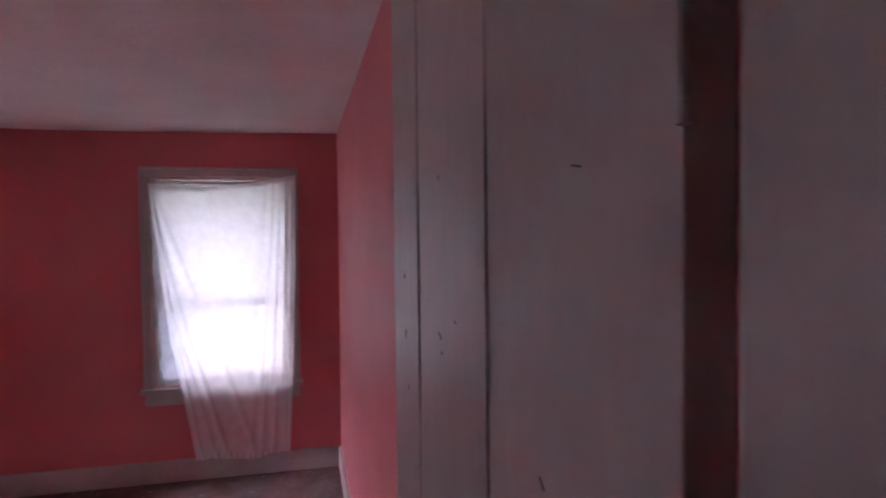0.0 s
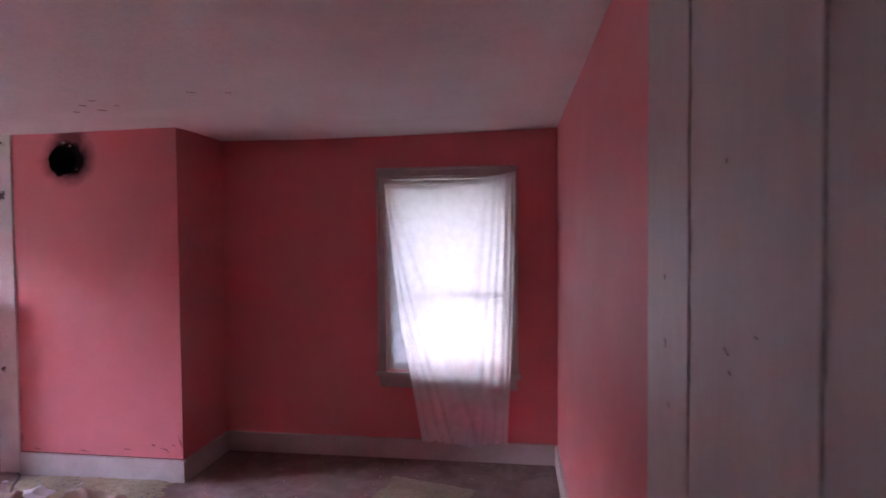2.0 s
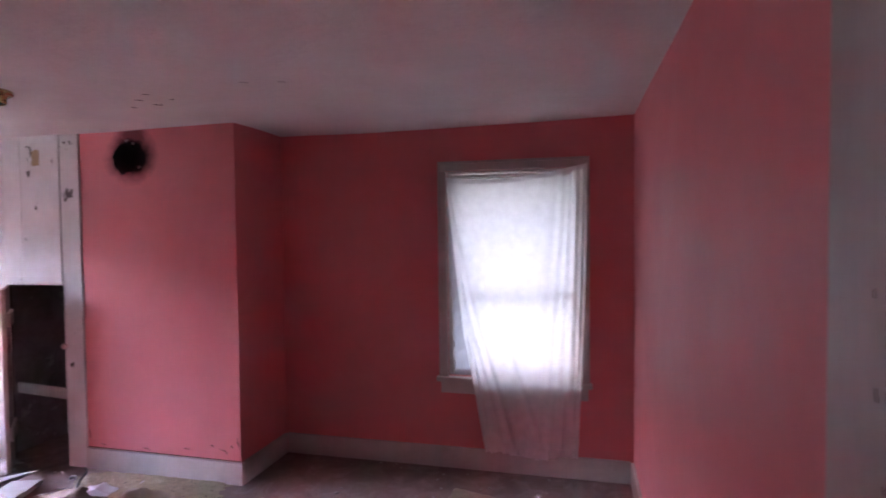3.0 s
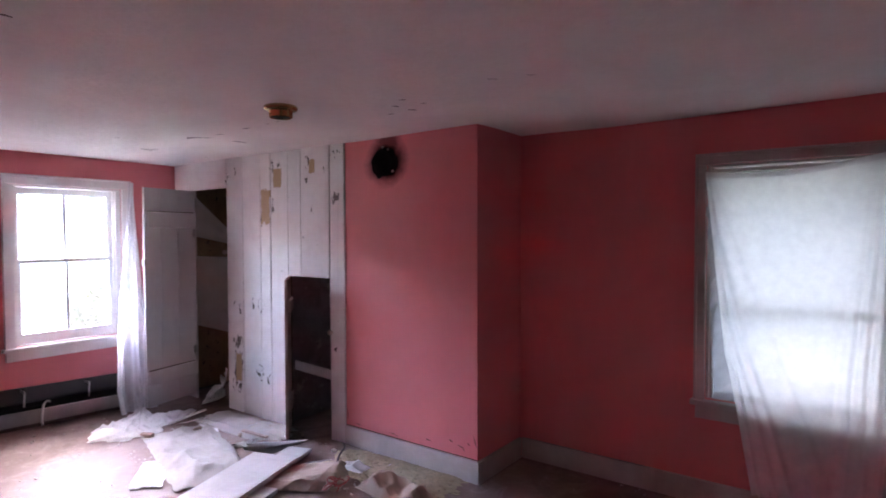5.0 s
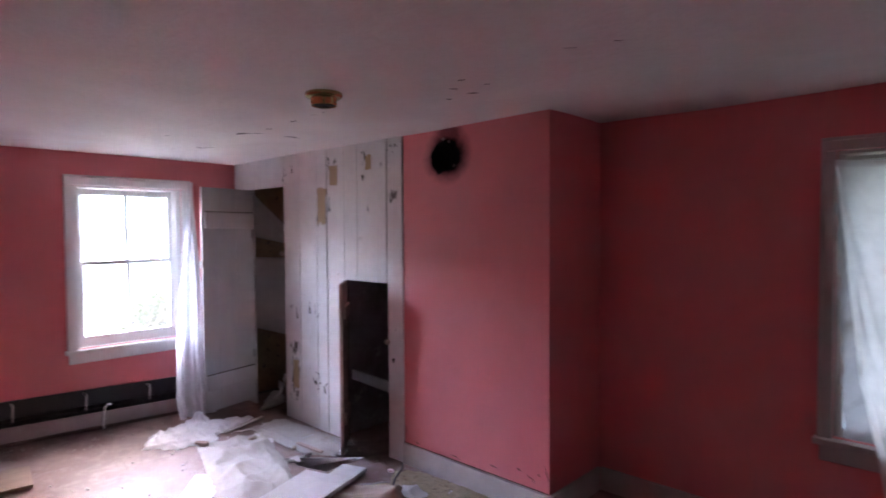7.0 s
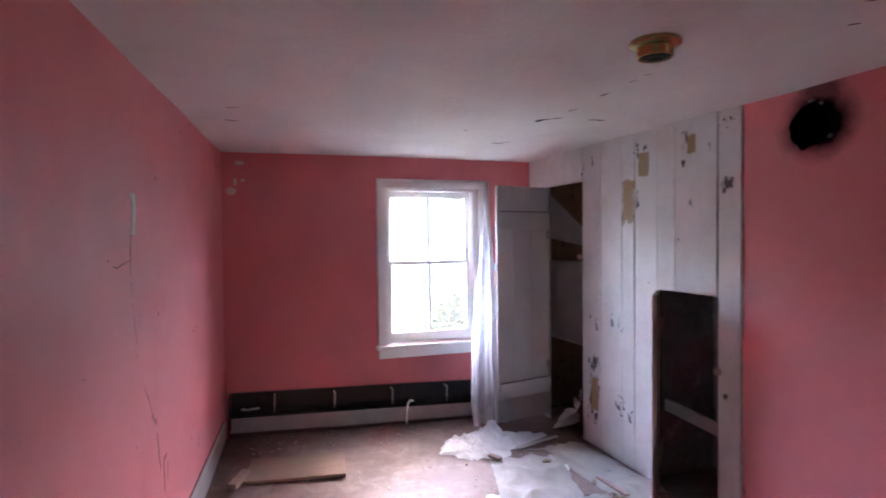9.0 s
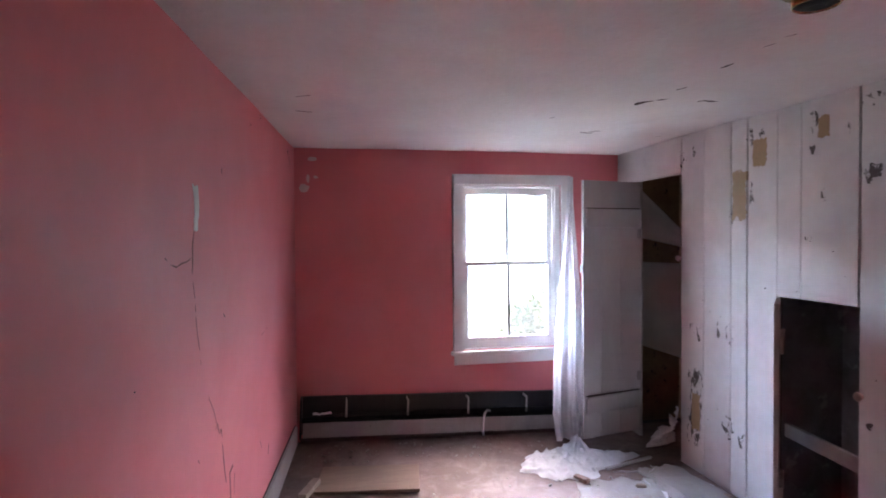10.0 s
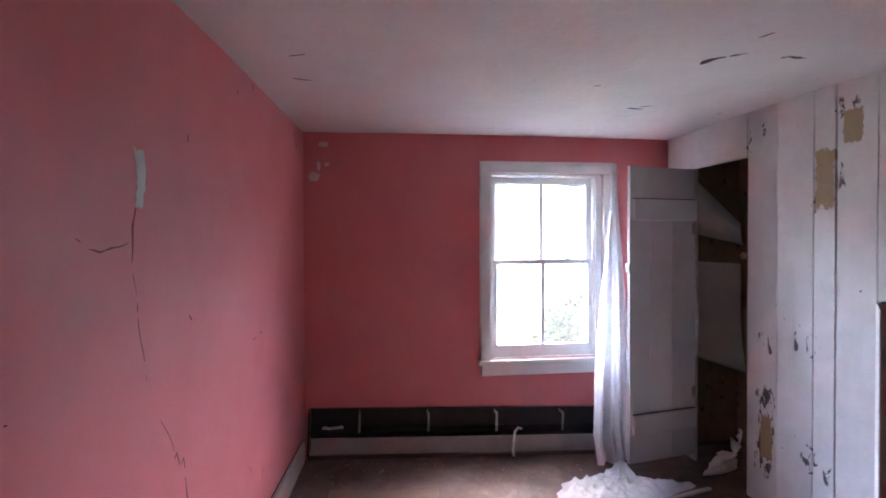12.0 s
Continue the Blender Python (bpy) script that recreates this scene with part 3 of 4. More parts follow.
# ---- windows ----
def window(name, label, opening, to_world, casing, stool_out, meeting=0.522, bars=True, pane_mat=GLASS, paint=BRIGHT, top_rail=0.05, stile=0.042, low_rail=0.085, meet=0.018, far_jamb=0.016):
    """A double-hung window built in its own frame: u across, v out of the room (negative into the room), z up."""
    u0, u1, z0, z1 = opening
    root = thing(name, label, "window", to_world @ Vector(((u0 + u1) / 2, 0, z0)), kind="structure")

    def put(pname, u_a, u_b, v_a, v_b, z_a, z_b, mat=paint, bevel=0.004, plabel="", parent=root):
        return part(pname, boxed(u_a, u_b, v_a, v_b, z_a, z_b, bevel, to_world), mat, parent, plabel)

    c = casing
    put("casing", u0 - c, u0 - 0.002, -0.024, 0.0, z0 - 0.02, z1 - 0.001)
    put("casing", u1 + 0.002, u1 + c, -0.024, 0.0, z0 - 0.02, z1 - 0.001)
    put("head_casing", u0 - c, u1 + c, -0.026, 0.0, z1 + 0.001, z1 + c)
    put("back_band", u0 - c - 0.014, u0 - c, -0.034, 0.0, z0 - 0.02, z1 + c, bevel=0.005)
    put("back_band", u1 + c, u1 + c + 0.014, -0.034, 0.0, z0 - 0.02, z1 + c, bevel=0.005)
    put("back_band", u0 - c - 0.014, u1 + c + 0.014, -0.036, 0.0, z1 + c + 0.001, z1 + c + 0.016, bevel=0.005)
    put("sill", u0 - c - 0.03, u1 + c + 0.03, -stool_out, 0.02, z0 - 0.036, z0 - 0.004, bevel=0.007)
    put("apron", u0 - c - 0.005, u1 + c + 0.005, -0.022, 0.0, z0 - 0.115, z0 - 0.037)
    put("outer_sill", u0, u1, 0.021, 0.24, z0 - 0.03, z0 + 0.004)
    for a, b in ((u0, u0 + 0.016), (u1 - far_jamb, u1)):
        put("jamb", a, b, 0.0, 0.21, z0 + 0.004, z1 - 0.017)
    put("jamb", u0, u1, 0.0, 0.21, z1 - 0.016, z1)
    a, b = u0 + 0.017, u1 - far_jamb - 0.001
    for p, q in ((a, a + 0.014), (b - 0.014, b)):
        put("stop_bead", p, q, 0.018, 0.036, z0 + 0.005, z1 - 0.017, bevel=0.003)
    mid = z0 + (z1 - z0) * meeting
    for sash_name, v, s0, s1, low, high in (("lower_sash", 0.040, z0 + 0.006, mid + meet, low_rail, meet * 1.9), ("upper_sash", 0.082, mid - meet, z1 - 0.018, meet * 1.9, top_rail)):
        st = stile
        bm = bmesh.new()
        box(bm, a, a + st, v, v + 0.036, s0, s1, 0.003, to_world)
        box(bm, b - st, b, v, v + 0.036, s0, s1, 0.003, to_world)
        box(bm, a + st - 0.004, b - st + 0.004, v + 0.001, v + 0.035, s0 + 0.0005, s0 + low, 0.003, to_world)
        box(bm, a + st - 0.004, b - st + 0.004, v + 0.001, v + 0.035, s1 - high, s1 - 0.0005, 0.003, to_world)
        frame_ob = part(sash_name, bm, paint, root)
        um = (a + b) / 2
        if bars:
            part("muntin", boxed(um - 0.013, um + 0.013, v + 0.004, v + 0.032, s0 + low, s1 - high, 0.003, to_world), BRIGHT, frame_ob)
        for p, q in ((a + st, um - 0.013), (um + 0.013, b - st)) if bars else ((a + st, b - st),):
            pane = part("pane", boxed(p, q, v + 0.016, v + 0.019, s0 + low, s1 - high, 0, to_world), pane_mat, frame_ob, "dusty clear glass" if bars else "pane greyed in place of outdoor shade")
            pane.visible_shadow = not bars
    lock = boxed((a + b) / 2 + 0.16, (a + b) / 2 + 0.20, 0.03, 0.07, mid + 0.018, mid + 0.034, 0.004, to_world)
    part("sash_lock", lock, STEEL, root, "dull metal sash lock")
    return root


to_west = Matrix.Translation((W, 0, 0)) @ Matrix(((0, -1, 0, 0), (1, 0, 0, 0), (0, 0, 1, 0), (0, 0, 0, 1)))
to_north = Matrix.Translation((0, N, 0))
window("window_1", "white painted double-hung window with bare panes", WW, to_west, 0.066, 0.05, far_jamb=0.046)
# Darker paint here puts the casing's shade into its colour.
window("window_2", "white painted double-hung window behind a sheer curtain", NW, to_north, 0.046, 0.05, 0.40, False, SHADE_PANE, TRIM_AND_SHADED, 0.022, 0.014, 0.030, 0.006)


# ---- doors ----
def entry_door():
    """Board door folded back along the east wall."""
    root = thing("door_1", "open grey-white painted board door with worn marks", "door", (0.52, 0.33, 0), kind="structure")
    a, b = Vector((0.506, 0.330, 0)), Vector((0.483, 1.087, 0))
    d = b - a
    turn = Matrix.Translation(a) @ Matrix.Rotation(math.atan2(d.y, d.x), 4, "Z")
    w = d.length
    cuts = (0.0, 0.268, 0.557, w)
    for p, q in zip(cuts, cuts[1:]):
        part("board", boxed(p + 0.0008, q - 0.0008, -0.028, 0.0, 0.012, 2.20, 0.002, turn), DOORPAINT, root)
    for p in cuts[1:3]:
        part("bead", boxed(p - 0.005, p + 0.005, -0.020, 0.0025, 0.014, 2.19, 0.0024, turn), DOORPAINT, root, "rounded bead along the board joint")
    for z in (0.40, 1.64):
        bm = bmesh.new()
        tube(bm, [(0.504, 0.327, z), (0.504, 0.327, z + 0.07)], 0.004, 10)
        part("hinge", bm, DOORPAINT, root, "painted iron hinge")
    for u, z, l, tilt in ((0.098, 1.634, 0.022, 80), (0.438, 1.474, 0.022, 60), (0.429, 1.455, 0.012, 65), (0.10, 1.77, 0.020, 25), (0.15, 1.42, 0.018, 50), (0.20, 1.25, 0.018, 75), (0.45, 1.20, 0.012, 40), (0.66, 1.53, 0.016, 8), (0.655, 1.44, 0.022, 12),
                          (0.64, 1.36, 0.014, 20), (0.44, 1.66, 0.010, 10), (0.37, 1.50, 0.010, 70)):
        m = turn @ Matrix.Translation((u, 0.0004, z)) @ Matrix.Rotation(radians(tilt), 4, "Y")
        part("scratch", boxed(-0.0007, 0.0007, -0.0005, 0.0005, -l * 0.28, l * 0.28, 0.0003, m), CHIPPED, root, "dark scratch in the paint")


entry_door()
structure("door_frame", boxed(0.463, 0.505, 0.10, 0.2476, 0, 2.16, 0.004), DOORPAINT, "grey-white painted door jamb", "door frame")
structure("door_frame", boxed(-0.36, -0.32, 0.10, 0.284, 0, 2.16, 0.004), DOORPAINT, "grey-white painted door jamb", "door frame")


def closet_door():
    root = thing("closet_door", "white painted batten closet door standing open", "door", (-5.07, 3.49, 0.05))
    a, b = Vector((-5.077, 3.500, 0)), Vector((-4.962, 2.972, 0))
    d = b - a
    turn = Matrix.Translation(a) @ Matrix.Rotation(math.atan2(d.y, d.x), 4, "Z")
    w = d.length
    z0, z1 = 0.06, 1.985
    cuts = (0.0, w * 0.36, w * 0.70, w)
    for p, q in zip(cuts, cuts[1:]):
        part("board", boxed(p + 0.0004, q - 0.0004, -0.012, 0.012, z0, z1, 0.0015, turn), CLOSETDOOR, root)
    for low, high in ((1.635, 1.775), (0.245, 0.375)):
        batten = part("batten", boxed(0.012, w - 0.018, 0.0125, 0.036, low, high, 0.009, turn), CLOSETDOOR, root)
        # Dark strip stands in for the shade on the batten's top edge.
        part("shade_strip", boxed(0.016, w - 0.022, 0.0125, 0.026, high - 0.001, high + 0.007, 0.002, turn), DARKWOOD, batten, "dark strip painting shade on the top edge")
    part("latch", boxed(w - 0.004, w + 0.012, -0.018, 0.018, 1.30, 1.36, 0.004, turn), STEEL, root, "small worn metal latch")
    for z in (0.45, 1.55):
        part("hinge", boxed(-0.006, 0.03, 0.0125, 0.018, z, z + 0.07, 0.002, turn), STEEL, root, "painted metal hinge")


closet_door()


# ---- baseboard heater ----
def heater():
    root = thing("baseboard_heater", "baseboard heater with its front cover off, dark fins exposed", "heater", (W + 0.06, 3.0, 0))
    y0, y1 = 0.915, 3.28
    part("back_panel", boxed(W + 0.001, W + 0.012, y0, y1, 0.01, 0.292, 0.002), DARKMETAL, root, "black back plate")
    part("top_cap", boxed(W + 0.001, W + 0.030, y0, y1, 0.293, 0.303, 0.003), DARKMETAL, root, "thin dark top edge")
    part("front_panel", boxed(W + 0.105, W + 0.117, y0 + 0.01, y1, 0.002, 0.132, 0.004), DIRTYWHITE, root, "dirty white lower front panel")
    part("end_cap", boxed(W + 0.001, W + 0.11, y0 - 0.014, y0 - 0.001, 0.005, 0.302, 0.003), DARKMETAL, root)
    bm = bmesh.new()
    tube(bm, [(W + 0.055, y0, 0.145), (W + 0.055, y1, 0.145)], 0.012, 12)
    part("pipe", bm, DARKMETAL, root, "dark heating pipe")
    bm = bmesh.new()
    n = 180
    for i in range(n):
        y = y0 + 0.12 + (y1 - y0 - 0.2) * i / n
        box(bm, W + 0.022, W + 0.088, y, y + 0.0012, 0.11, 0.178)
    tagged(part("heating_element", bm, DARKMETAL, root, "row of thin dark metal fins"), kind="stuff")
    for y in (1.240, 1.705, 2.182, 2.660, 3.12):
        bm = boxed(W + 0.096, W + 0.102, y - 0.007, y + 0.007, 0.160, 0.288, 0.002)
        box(bm, W + 0.012, W + 0.096, y - 0.003, y + 0.003, 0.270, 0.288, 0.001)
        part("bracket", bm, STEEL, root, "pale metal bracket")
    root.rotation_euler = (-0.036, 0, 0)


heater()
structure("trim", boxed(W + 0.118, W + 0.135, 0.91 - 3.0, 0.25, -0.004, 0.022, 0.005, Matrix.Translation((0, 3.0, 0)) @ Matrix.Rotation(-0.036, 4, "X")), DARKWOOD, "dark wooden strip along the heater foot", "trim")


# ---- curtains ----
def lerp(a, b, t):
    return a + (b - a) * t


def curtain_north():
    root = thing("sheer_curtain", "sheer white curtain hung across the window, hem gathered low", "curtain", (-0.2, N - 0.05, 0.1))

    def left(z):
        if z > 0.9:
            return lerp(-0.665, -0.558, max(0.0, 1.9 - z))
        if z > 0.63:
            return lerp(-0.558, -0.492, (0.9 - z) / 0.27)
        return lerp(-0.492, -0.405, (0.63 - z) / 0.5)

    def right(z):
        return lerp(0.232, 0.172, ((1.96 - z) / 1.8) ** 1.5 if z < 1.96 else 0)

    def cord_z(u):
        return lerp(1.917, 1.980, u ** 2.2) - 0.030 * math.sin(math.pi * u) * (1 - 0.5 * u)

    def sheet(u, v):
        top = cord_z(u)
        low = 0.150 + 0.012 * math.sin(u * 9) + 0.03 * (u - 0.5) ** 2
        z = lerp(top, low, v)
        x = lerp(left(z), right(z), u)
        gather = 0.35 + 0.65 * v if v < 0.70 else max(0.35, 0.805 - 4.0 * (v - 0.70))
        fold = 0.0
        for centre, width, depth, drift, bend in ((0.012, 0.012, 0.016, 0.05, 1.0), (0.02, 0.026, 0.020, 0.62, 1.25), (0.0, 0.020, 0.022, 0.33, 1.5), (-0.06, 0.018, 0.018, 0.26, 1.2), (0.985, 0.012, 0.020, 0.0, 1.0),
                                                  (0.95, 0.016, 0.026, -0.02, 1.0), (0.90, 0.020, 0.028, -0.08, 1.2), (0.86, 0.022, 0.024, -0.17, 1.3), (0.80, 0.028, 0.016, -0.24, 1.4)):
            c = centre + drift * v ** bend
            fold += depth * math.exp(-((u - c) / (width * (1 + 0.5 * v))) ** 2)
        fold *= gather
        y = N - 0.040 - fold - 0.006 * rough(u * 3, v * 3) * gather - (0.045 if z < 0.66 else 0.045 * max(0, 1 - (z - 0.66) / 0.15)) * 1.0
        return (x, y, z)

    part("cloth", grid(260, 80, sheet), SHEER, root, "sheer white cloth", True)

    def hem(u, v):
        x, y, z = sheet(u, 0.0)
        return (x, y - 0.004, z - 0.005 + 0.030 * (v - 0.5))

    part("hem", grid(60, 3, hem), HEM, root, "doubled grey top hem", True)

    def ruffle(u, v):
        x, y, z = sheet(u, 1.0)
        return (x + 0.006 * math.sin(u * 60), y - 0.006 * math.sin(u * 95) * (0.3 + v), z - 0.045 * v + 0.04 + 0.014 * rough(u * 14, 0.5))

    part("ruffle", grid(140, 4, ruffle), SHEER, root, "gathered frayed bottom hem", True)

    def lace(u, v):
        z = lerp(1.80, 0.635, v)
        x = lerp(lerp(-0.660, -0.612, v), left(z) + 0.012, u) - 0.004
        return (x + 0.006 * math.sin(v * 55), N - 0.028 - 0.014 * abs(math.sin(v * 42 + u * 3)) * u, z)

    part("lace_edge", grid(8, 160, lace), LACE, root, "crumpled grey lace edge", True)
    rod = bmesh.new()
    tube(rod, [Vector((lerp(-0.70, 0.235, t), N - 0.032, cord_z(t) + 0.004)) for t in [i / 16 for i in range(17)]], 0.003, 8)
    part("cord", rod, TRIM_AND_SHADED, root, "sagging curtain cord")


curtain_north()


def curtain_west():
    root = thing("long_curtain", "long thin white curtain bunched beside the window, trailing on the floor", "curtain", (-5.15, 2.97, 0))

    def sheet(u, v):
        z = lerp(2.055, 0.015, v)
        mid_y = lerp(3.075, 2.965, min(1, v * 1.35))
        half = lerp(0.026, 0.185, v ** 1.2)
        if v > 0.88:
            half *= 1 - 0.15 * ((v - 0.88) / 0.12) ** 1.5
        bulge = lerp(-5.400, -5.12, v ** 1.1) + (0.03 * ((v - 0.9) / 0.1) ** 2 if v > 0.9 else 0.0)
        y = mid_y + (u - 0.5) * 2 * half + 0.006 * math.sin(v * 9 + u * 4)
        soft = math.sin(u * 13 + 1.2 * v) + 0.45 * math.sin(u * 27 + 2.5 * v + 1) + 0.5 * rough(u * 3, v * 2, 3)
        x = bulge + (0.004 + 0.026 * v) * soft + (0.018 * rough(u * 7, v * 26, 2) if v > 0.88 else 0.006 * rough(u * 4, v * 5))
        return (x, y, z)

    part("cloth", grid(90, 70, sheet), CLOTH, root, "thin white cloth in long folds", True)

    def pool(u, v):
        a = u * math.tau
        r = v
        edge = 1 + 0.07 * math.sin(3 * a + 1) + 0.07 * math.sin(7 * a) + 0.05 * math.sin(13 * a + 2)
        tail = math.exp(-((a - 1.45) / 0.34) ** 2)
        lx, ly = 0.25 * r * edge * math.cos(a), (0.30 * edge + 0.30 * tail) * r * math.sin(a)
        x = -4.66 + lx - 0.034 * (ly / 0.3) - 0.34 * (1 - r) ** 2
        y = 2.70 + ly + 0.22 * (1 - r) ** 2
        dx, dy = x + 4.98, y - 2.95
        d, w = math.hypot(dx, dy), math.atan2(dy, dx)
        pleat = (1 - abs(math.sin(w * 5 + 3 * rough(x * 4, y * 4, 2)))) ** 2 * 0.022
        n = pleat + (1 - abs(rough(x * 7, y * 8, 1))) ** 4 * 0.030 + (1 - abs(rough(x * 17, y * 16, 4))) ** 4 * 0.016
        up = math.exp(-(d / 0.09) ** 2)
        lip = 0.020 * math.exp(-((r - 0.9) / 0.07) ** 2) * (0.5 + 0.5 * math.sin(9 * a + 2))
        z = 0.006 + n * min(1.0, 3.0 * (1 - r) + 0.12) + 0.055 * up + max(0.0, lip)
        return (x, y, z)

    part("trailing_hem", grid(200, 44, pool), HEM, root, "crumpled heap of white cloth on the floor", True)


curtain_west()


# ---- ceiling light ----
def ceiling_light():
    cx, cy = -2.255, 2.335
    z = ceiling_z(cx, cy) - 0.001
    root = thing("ceiling_light", "round brass ceiling lamp base with its shade missing", "ceiling light", (cx, cy, z))
    m = Matrix.Translation((cx, cy, z))
    part("canopy", turned([(0.001, 0.006), (0.070, 0.006), (0.079, 0.000), (0.082, -0.008), (0.079, -0.016), (0.071, -0.021), (0.061, -0.022), (0.057, -0.026), (0.056, -0.052), (0.053, -0.055), (0.050, -0.052), (0.050, -0.028), (0.001, -0.024)], 48, m), BRASS, root, "tarnished brass canopy", True)
    part("socket", turned([(0.001, -0.026), (0.049, -0.030), (0.049, -0.050), (0.040, -0.054), (0.022, -0.058), (0.018, -0.046), (0.001, -0.044)], 32, m), SOOT, root, "dark empty lamp socket", True)
    for k in range(3):
        a = k * math.tau / 3 + 0.4
        bm = bmesh.new()
        tube(bm, [(cx + 0.054 * math.cos(a), cy + 0.054 * math.sin(a), z - 0.044), (cx + 0.064 * math.cos(a), cy + 0.064 * math.sin(a), z - 0.044)], 0.003, 8)
        part("screw", bm, BRASS, root, "small brass screw")


ceiling_light()


# ---- cracks, flakes and patches ----
def ribbon(points, width, normal, lift):
    """A jagged tapering strip that follows points on a surface."""
    bm = bmesh.new()
    normal = Vector(normal)
    rows = []
    fine = []
    for p, q in zip(points, points[1:]):
        p, q = Vector(p), Vector(q)
        k = max(2, int((q - p).length / 0.02))
        fine += [p.lerp(q, i / k) for i in range(k)]
    fine.append(Vector(points[-1]))
    n = len(fine)
    for i, p in enumerate(fine):
        d = (fine[min(i + 1, n - 1)] - fine[max(i - 1, 0)]).normalized()
        side = d.cross(normal).normalized()
        t = i / max(1, n - 1)
        w = width * (0.12 + 0.88 * math.sin(math.pi * min(0.97, max(0.03, t))) ** 0.8) * (0.75 + 0.7 * rough(p.x * 30, p.y * 30 + p.z * 30))
        w *= max(0.15, min(1.0, 2.2 + 7 * rough(p.x * 11, p.z * 11 + p.y * 11, 5)))
        off = side * (0.005 * rough(p.x * 30, p.z * 30 + p.y * 30, 7) + 0.008 * rough(p.x * 9, p.z * 9 + p.y * 9, 9))
        rows.append((bm.verts.new(p + off + side * w / 2 + normal * lift), bm.verts.new(p + off - side * w / 2 + normal * lift)))
    for a, b in zip(rows, rows[1:]):
        bm.faces.new((a[0], b[0], b[1], a[1]))
    return thicken(bm, 0.0012)


def blot(centre, ru, rv, axis_u, axis_v, normal, lift, seed):
    bm = bmesh.new()
    c, au, av, nn = Vector(centre), Vector(axis_u), Vector(axis_v), Vector(normal)
    vs = []
    for k in range(28):
        a = k * math.tau / 28
        r = 1 + 0.28 * rough(math.cos(a) * 1.6, math.sin(a) * 1.6, seed) + 0.16 * rough(math.cos(a) * 5, math.sin(a) * 5, seed)
        vs.append(bm.verts.new(c + au * ru * r * math.cos(a) + av * rv * r * math.sin(a) + nn * lift))
    bm.faces.new(vs)
    return thicken(bm, 0.0015)


ux, uy, uz = (1, 0, 0), (0, 1, 0), (0, 0, 1)
for pts, wd in (([(-3.131, 1.742), (-3.145, 1.705), (-3.149, 1.67)], 0.008), ([(-3.093, 1.602), (-3.071, 1.554), (-3.072, 1.495), (-3.065, 1.457)], 0.016), ([(-3.070, 1.43), (-3.076, 1.406), (-3.085, 1.37)], 0.004),
                ([(-3.090, 1.350), (-3.095, 1.325)], 0.010), ([(-3.098, 1.31), (-3.104, 1.284), (-3.116, 1.244), (-3.131, 1.187)], 0.007), ([(-3.138, 1.15), (-3.142, 1.13)], 0.006),
                ([(-2.818, 1.518), (-2.838, 1.509)], 0.014), ([(-2.870, 1.499), (-2.938, 1.496), (-3.003, 1.498), (-3.052, 1.507)], 0.010), ([(-3.223, 0.996), (-3.287, 0.933), (-3.318, 0.868)], 0.005)):
    part("crack", ribbon([(x, south_y(x), z) for x, z in pts], wd * 0.8, uy, 0.0012), WALLCRACK, wall_south, "dark red crack in the plaster")
for pts, wd in (([(-3.318, 0.848), (-3.335, 0.862), (-3.359, 0.816)], 0.010), ([(-3.362, 0.818), (-3.388, 0.826), (-3.396, 0.79)], 0.008), ([(-3.400, 0.76), (-3.411, 0.706), (-3.424, 0.65), (-3.446, 0.584)], 0.012), ([(-3.556, 0.612), (-3.505, 0.601), (-3.508, 0.55), (-3.512, 0.46)], 0.022),
                ([(-3.573, 0.57), (-3.567, 0.482)], 0.012), ([(-4.330, 0.428), (-4.320, 0.37)], 0.014), ([(-4.108, 0.514), (-4.14, 0.467)], 0.006), ([(-3.094, 0.814), (-3.106, 0.796)], 0.005),
                ([(-3.444, 1.274), (-3.467, 1.252)], 0.012), ([(-4.186, 1.059), (-4.26, 1.066)], 0.007), ([(-4.30, 1.07), (-4.343, 1.069)], 0.006), ([(-3.45, 1.860), (-3.449, 1.836)], 0.016), ([(-4.222, 2.232), (-4.231, 2.210)], 0.018),
                ([(-3.985, 2.142), (-3.992, 2.13)], 0.012), ([(-2.592, 1.183), (-2.602, 1.18)], 0.008), ([(-5.141, 2.19), (-5.160, 2.15)], 0.020), ([(-5.195, 2.14), (-5.215, 2.10)], 0.016)):
    part("crack", ribbon([(x, south_y(x), z) for x, z in pts], wd * 0.65, uy, 0.0012), CRACK, wall_south, "dark chip in the plaster")


def strip_point(u, v):
    """Bare strip, wide and ragged above, pinched below."""
    x = -3.106 - 0.010 * v - (u - 0.5) * (0.058 - 0.022 * v + 0.012 * rough(v * 9, u * 2, 1)) - 0.012 * math.sin(v * 4.0) + 0.006 * rough(v * 7, 6)
    return (x, south_y(x) + 0.0028, lerp(1.757, 1.604, v) + 0.010 * rough(u * 4, v * 2))


part("bare_plaster_strip", thicken(grid(8, 24, strip_point), 0.0015), CEIL, wall_south, "bare pale plaster where paint has fallen")
for y, z, a, b, s in ((1.02, 2.165, 0.034, 0.016, 1), (0.955, 1.945, 0.036, 0.030, 2), (0.985, 2.02, 0.012, 0.030, 3), (1.04, 2.03, 0.016, 0.012, 4)):
    part("flaked_paint", blot((W, y, z), a, b, uy, uz, ux, 0.002, s), PLASTER, wall_west, "pale flaked spot")
window_ob = bpy.data.objects["window_1"]
for y0, y1, w in ((2.232, 2.285, 0.022), (2.60, 2.76, 0.012), (2.74, 2.895, 0.020)):
    part("cobweb", ribbon([(W - 0.094, y0, 1.912), (W - 0.094, (y0 + y1) / 2, 1.905), (W - 0.094, y1, 1.911)], w, ux, 0.002), CHIPPED, window_ob, "dark dirt and cobweb under the top rail")
ceiling_ob = bpy.data.objects["ceiling"]
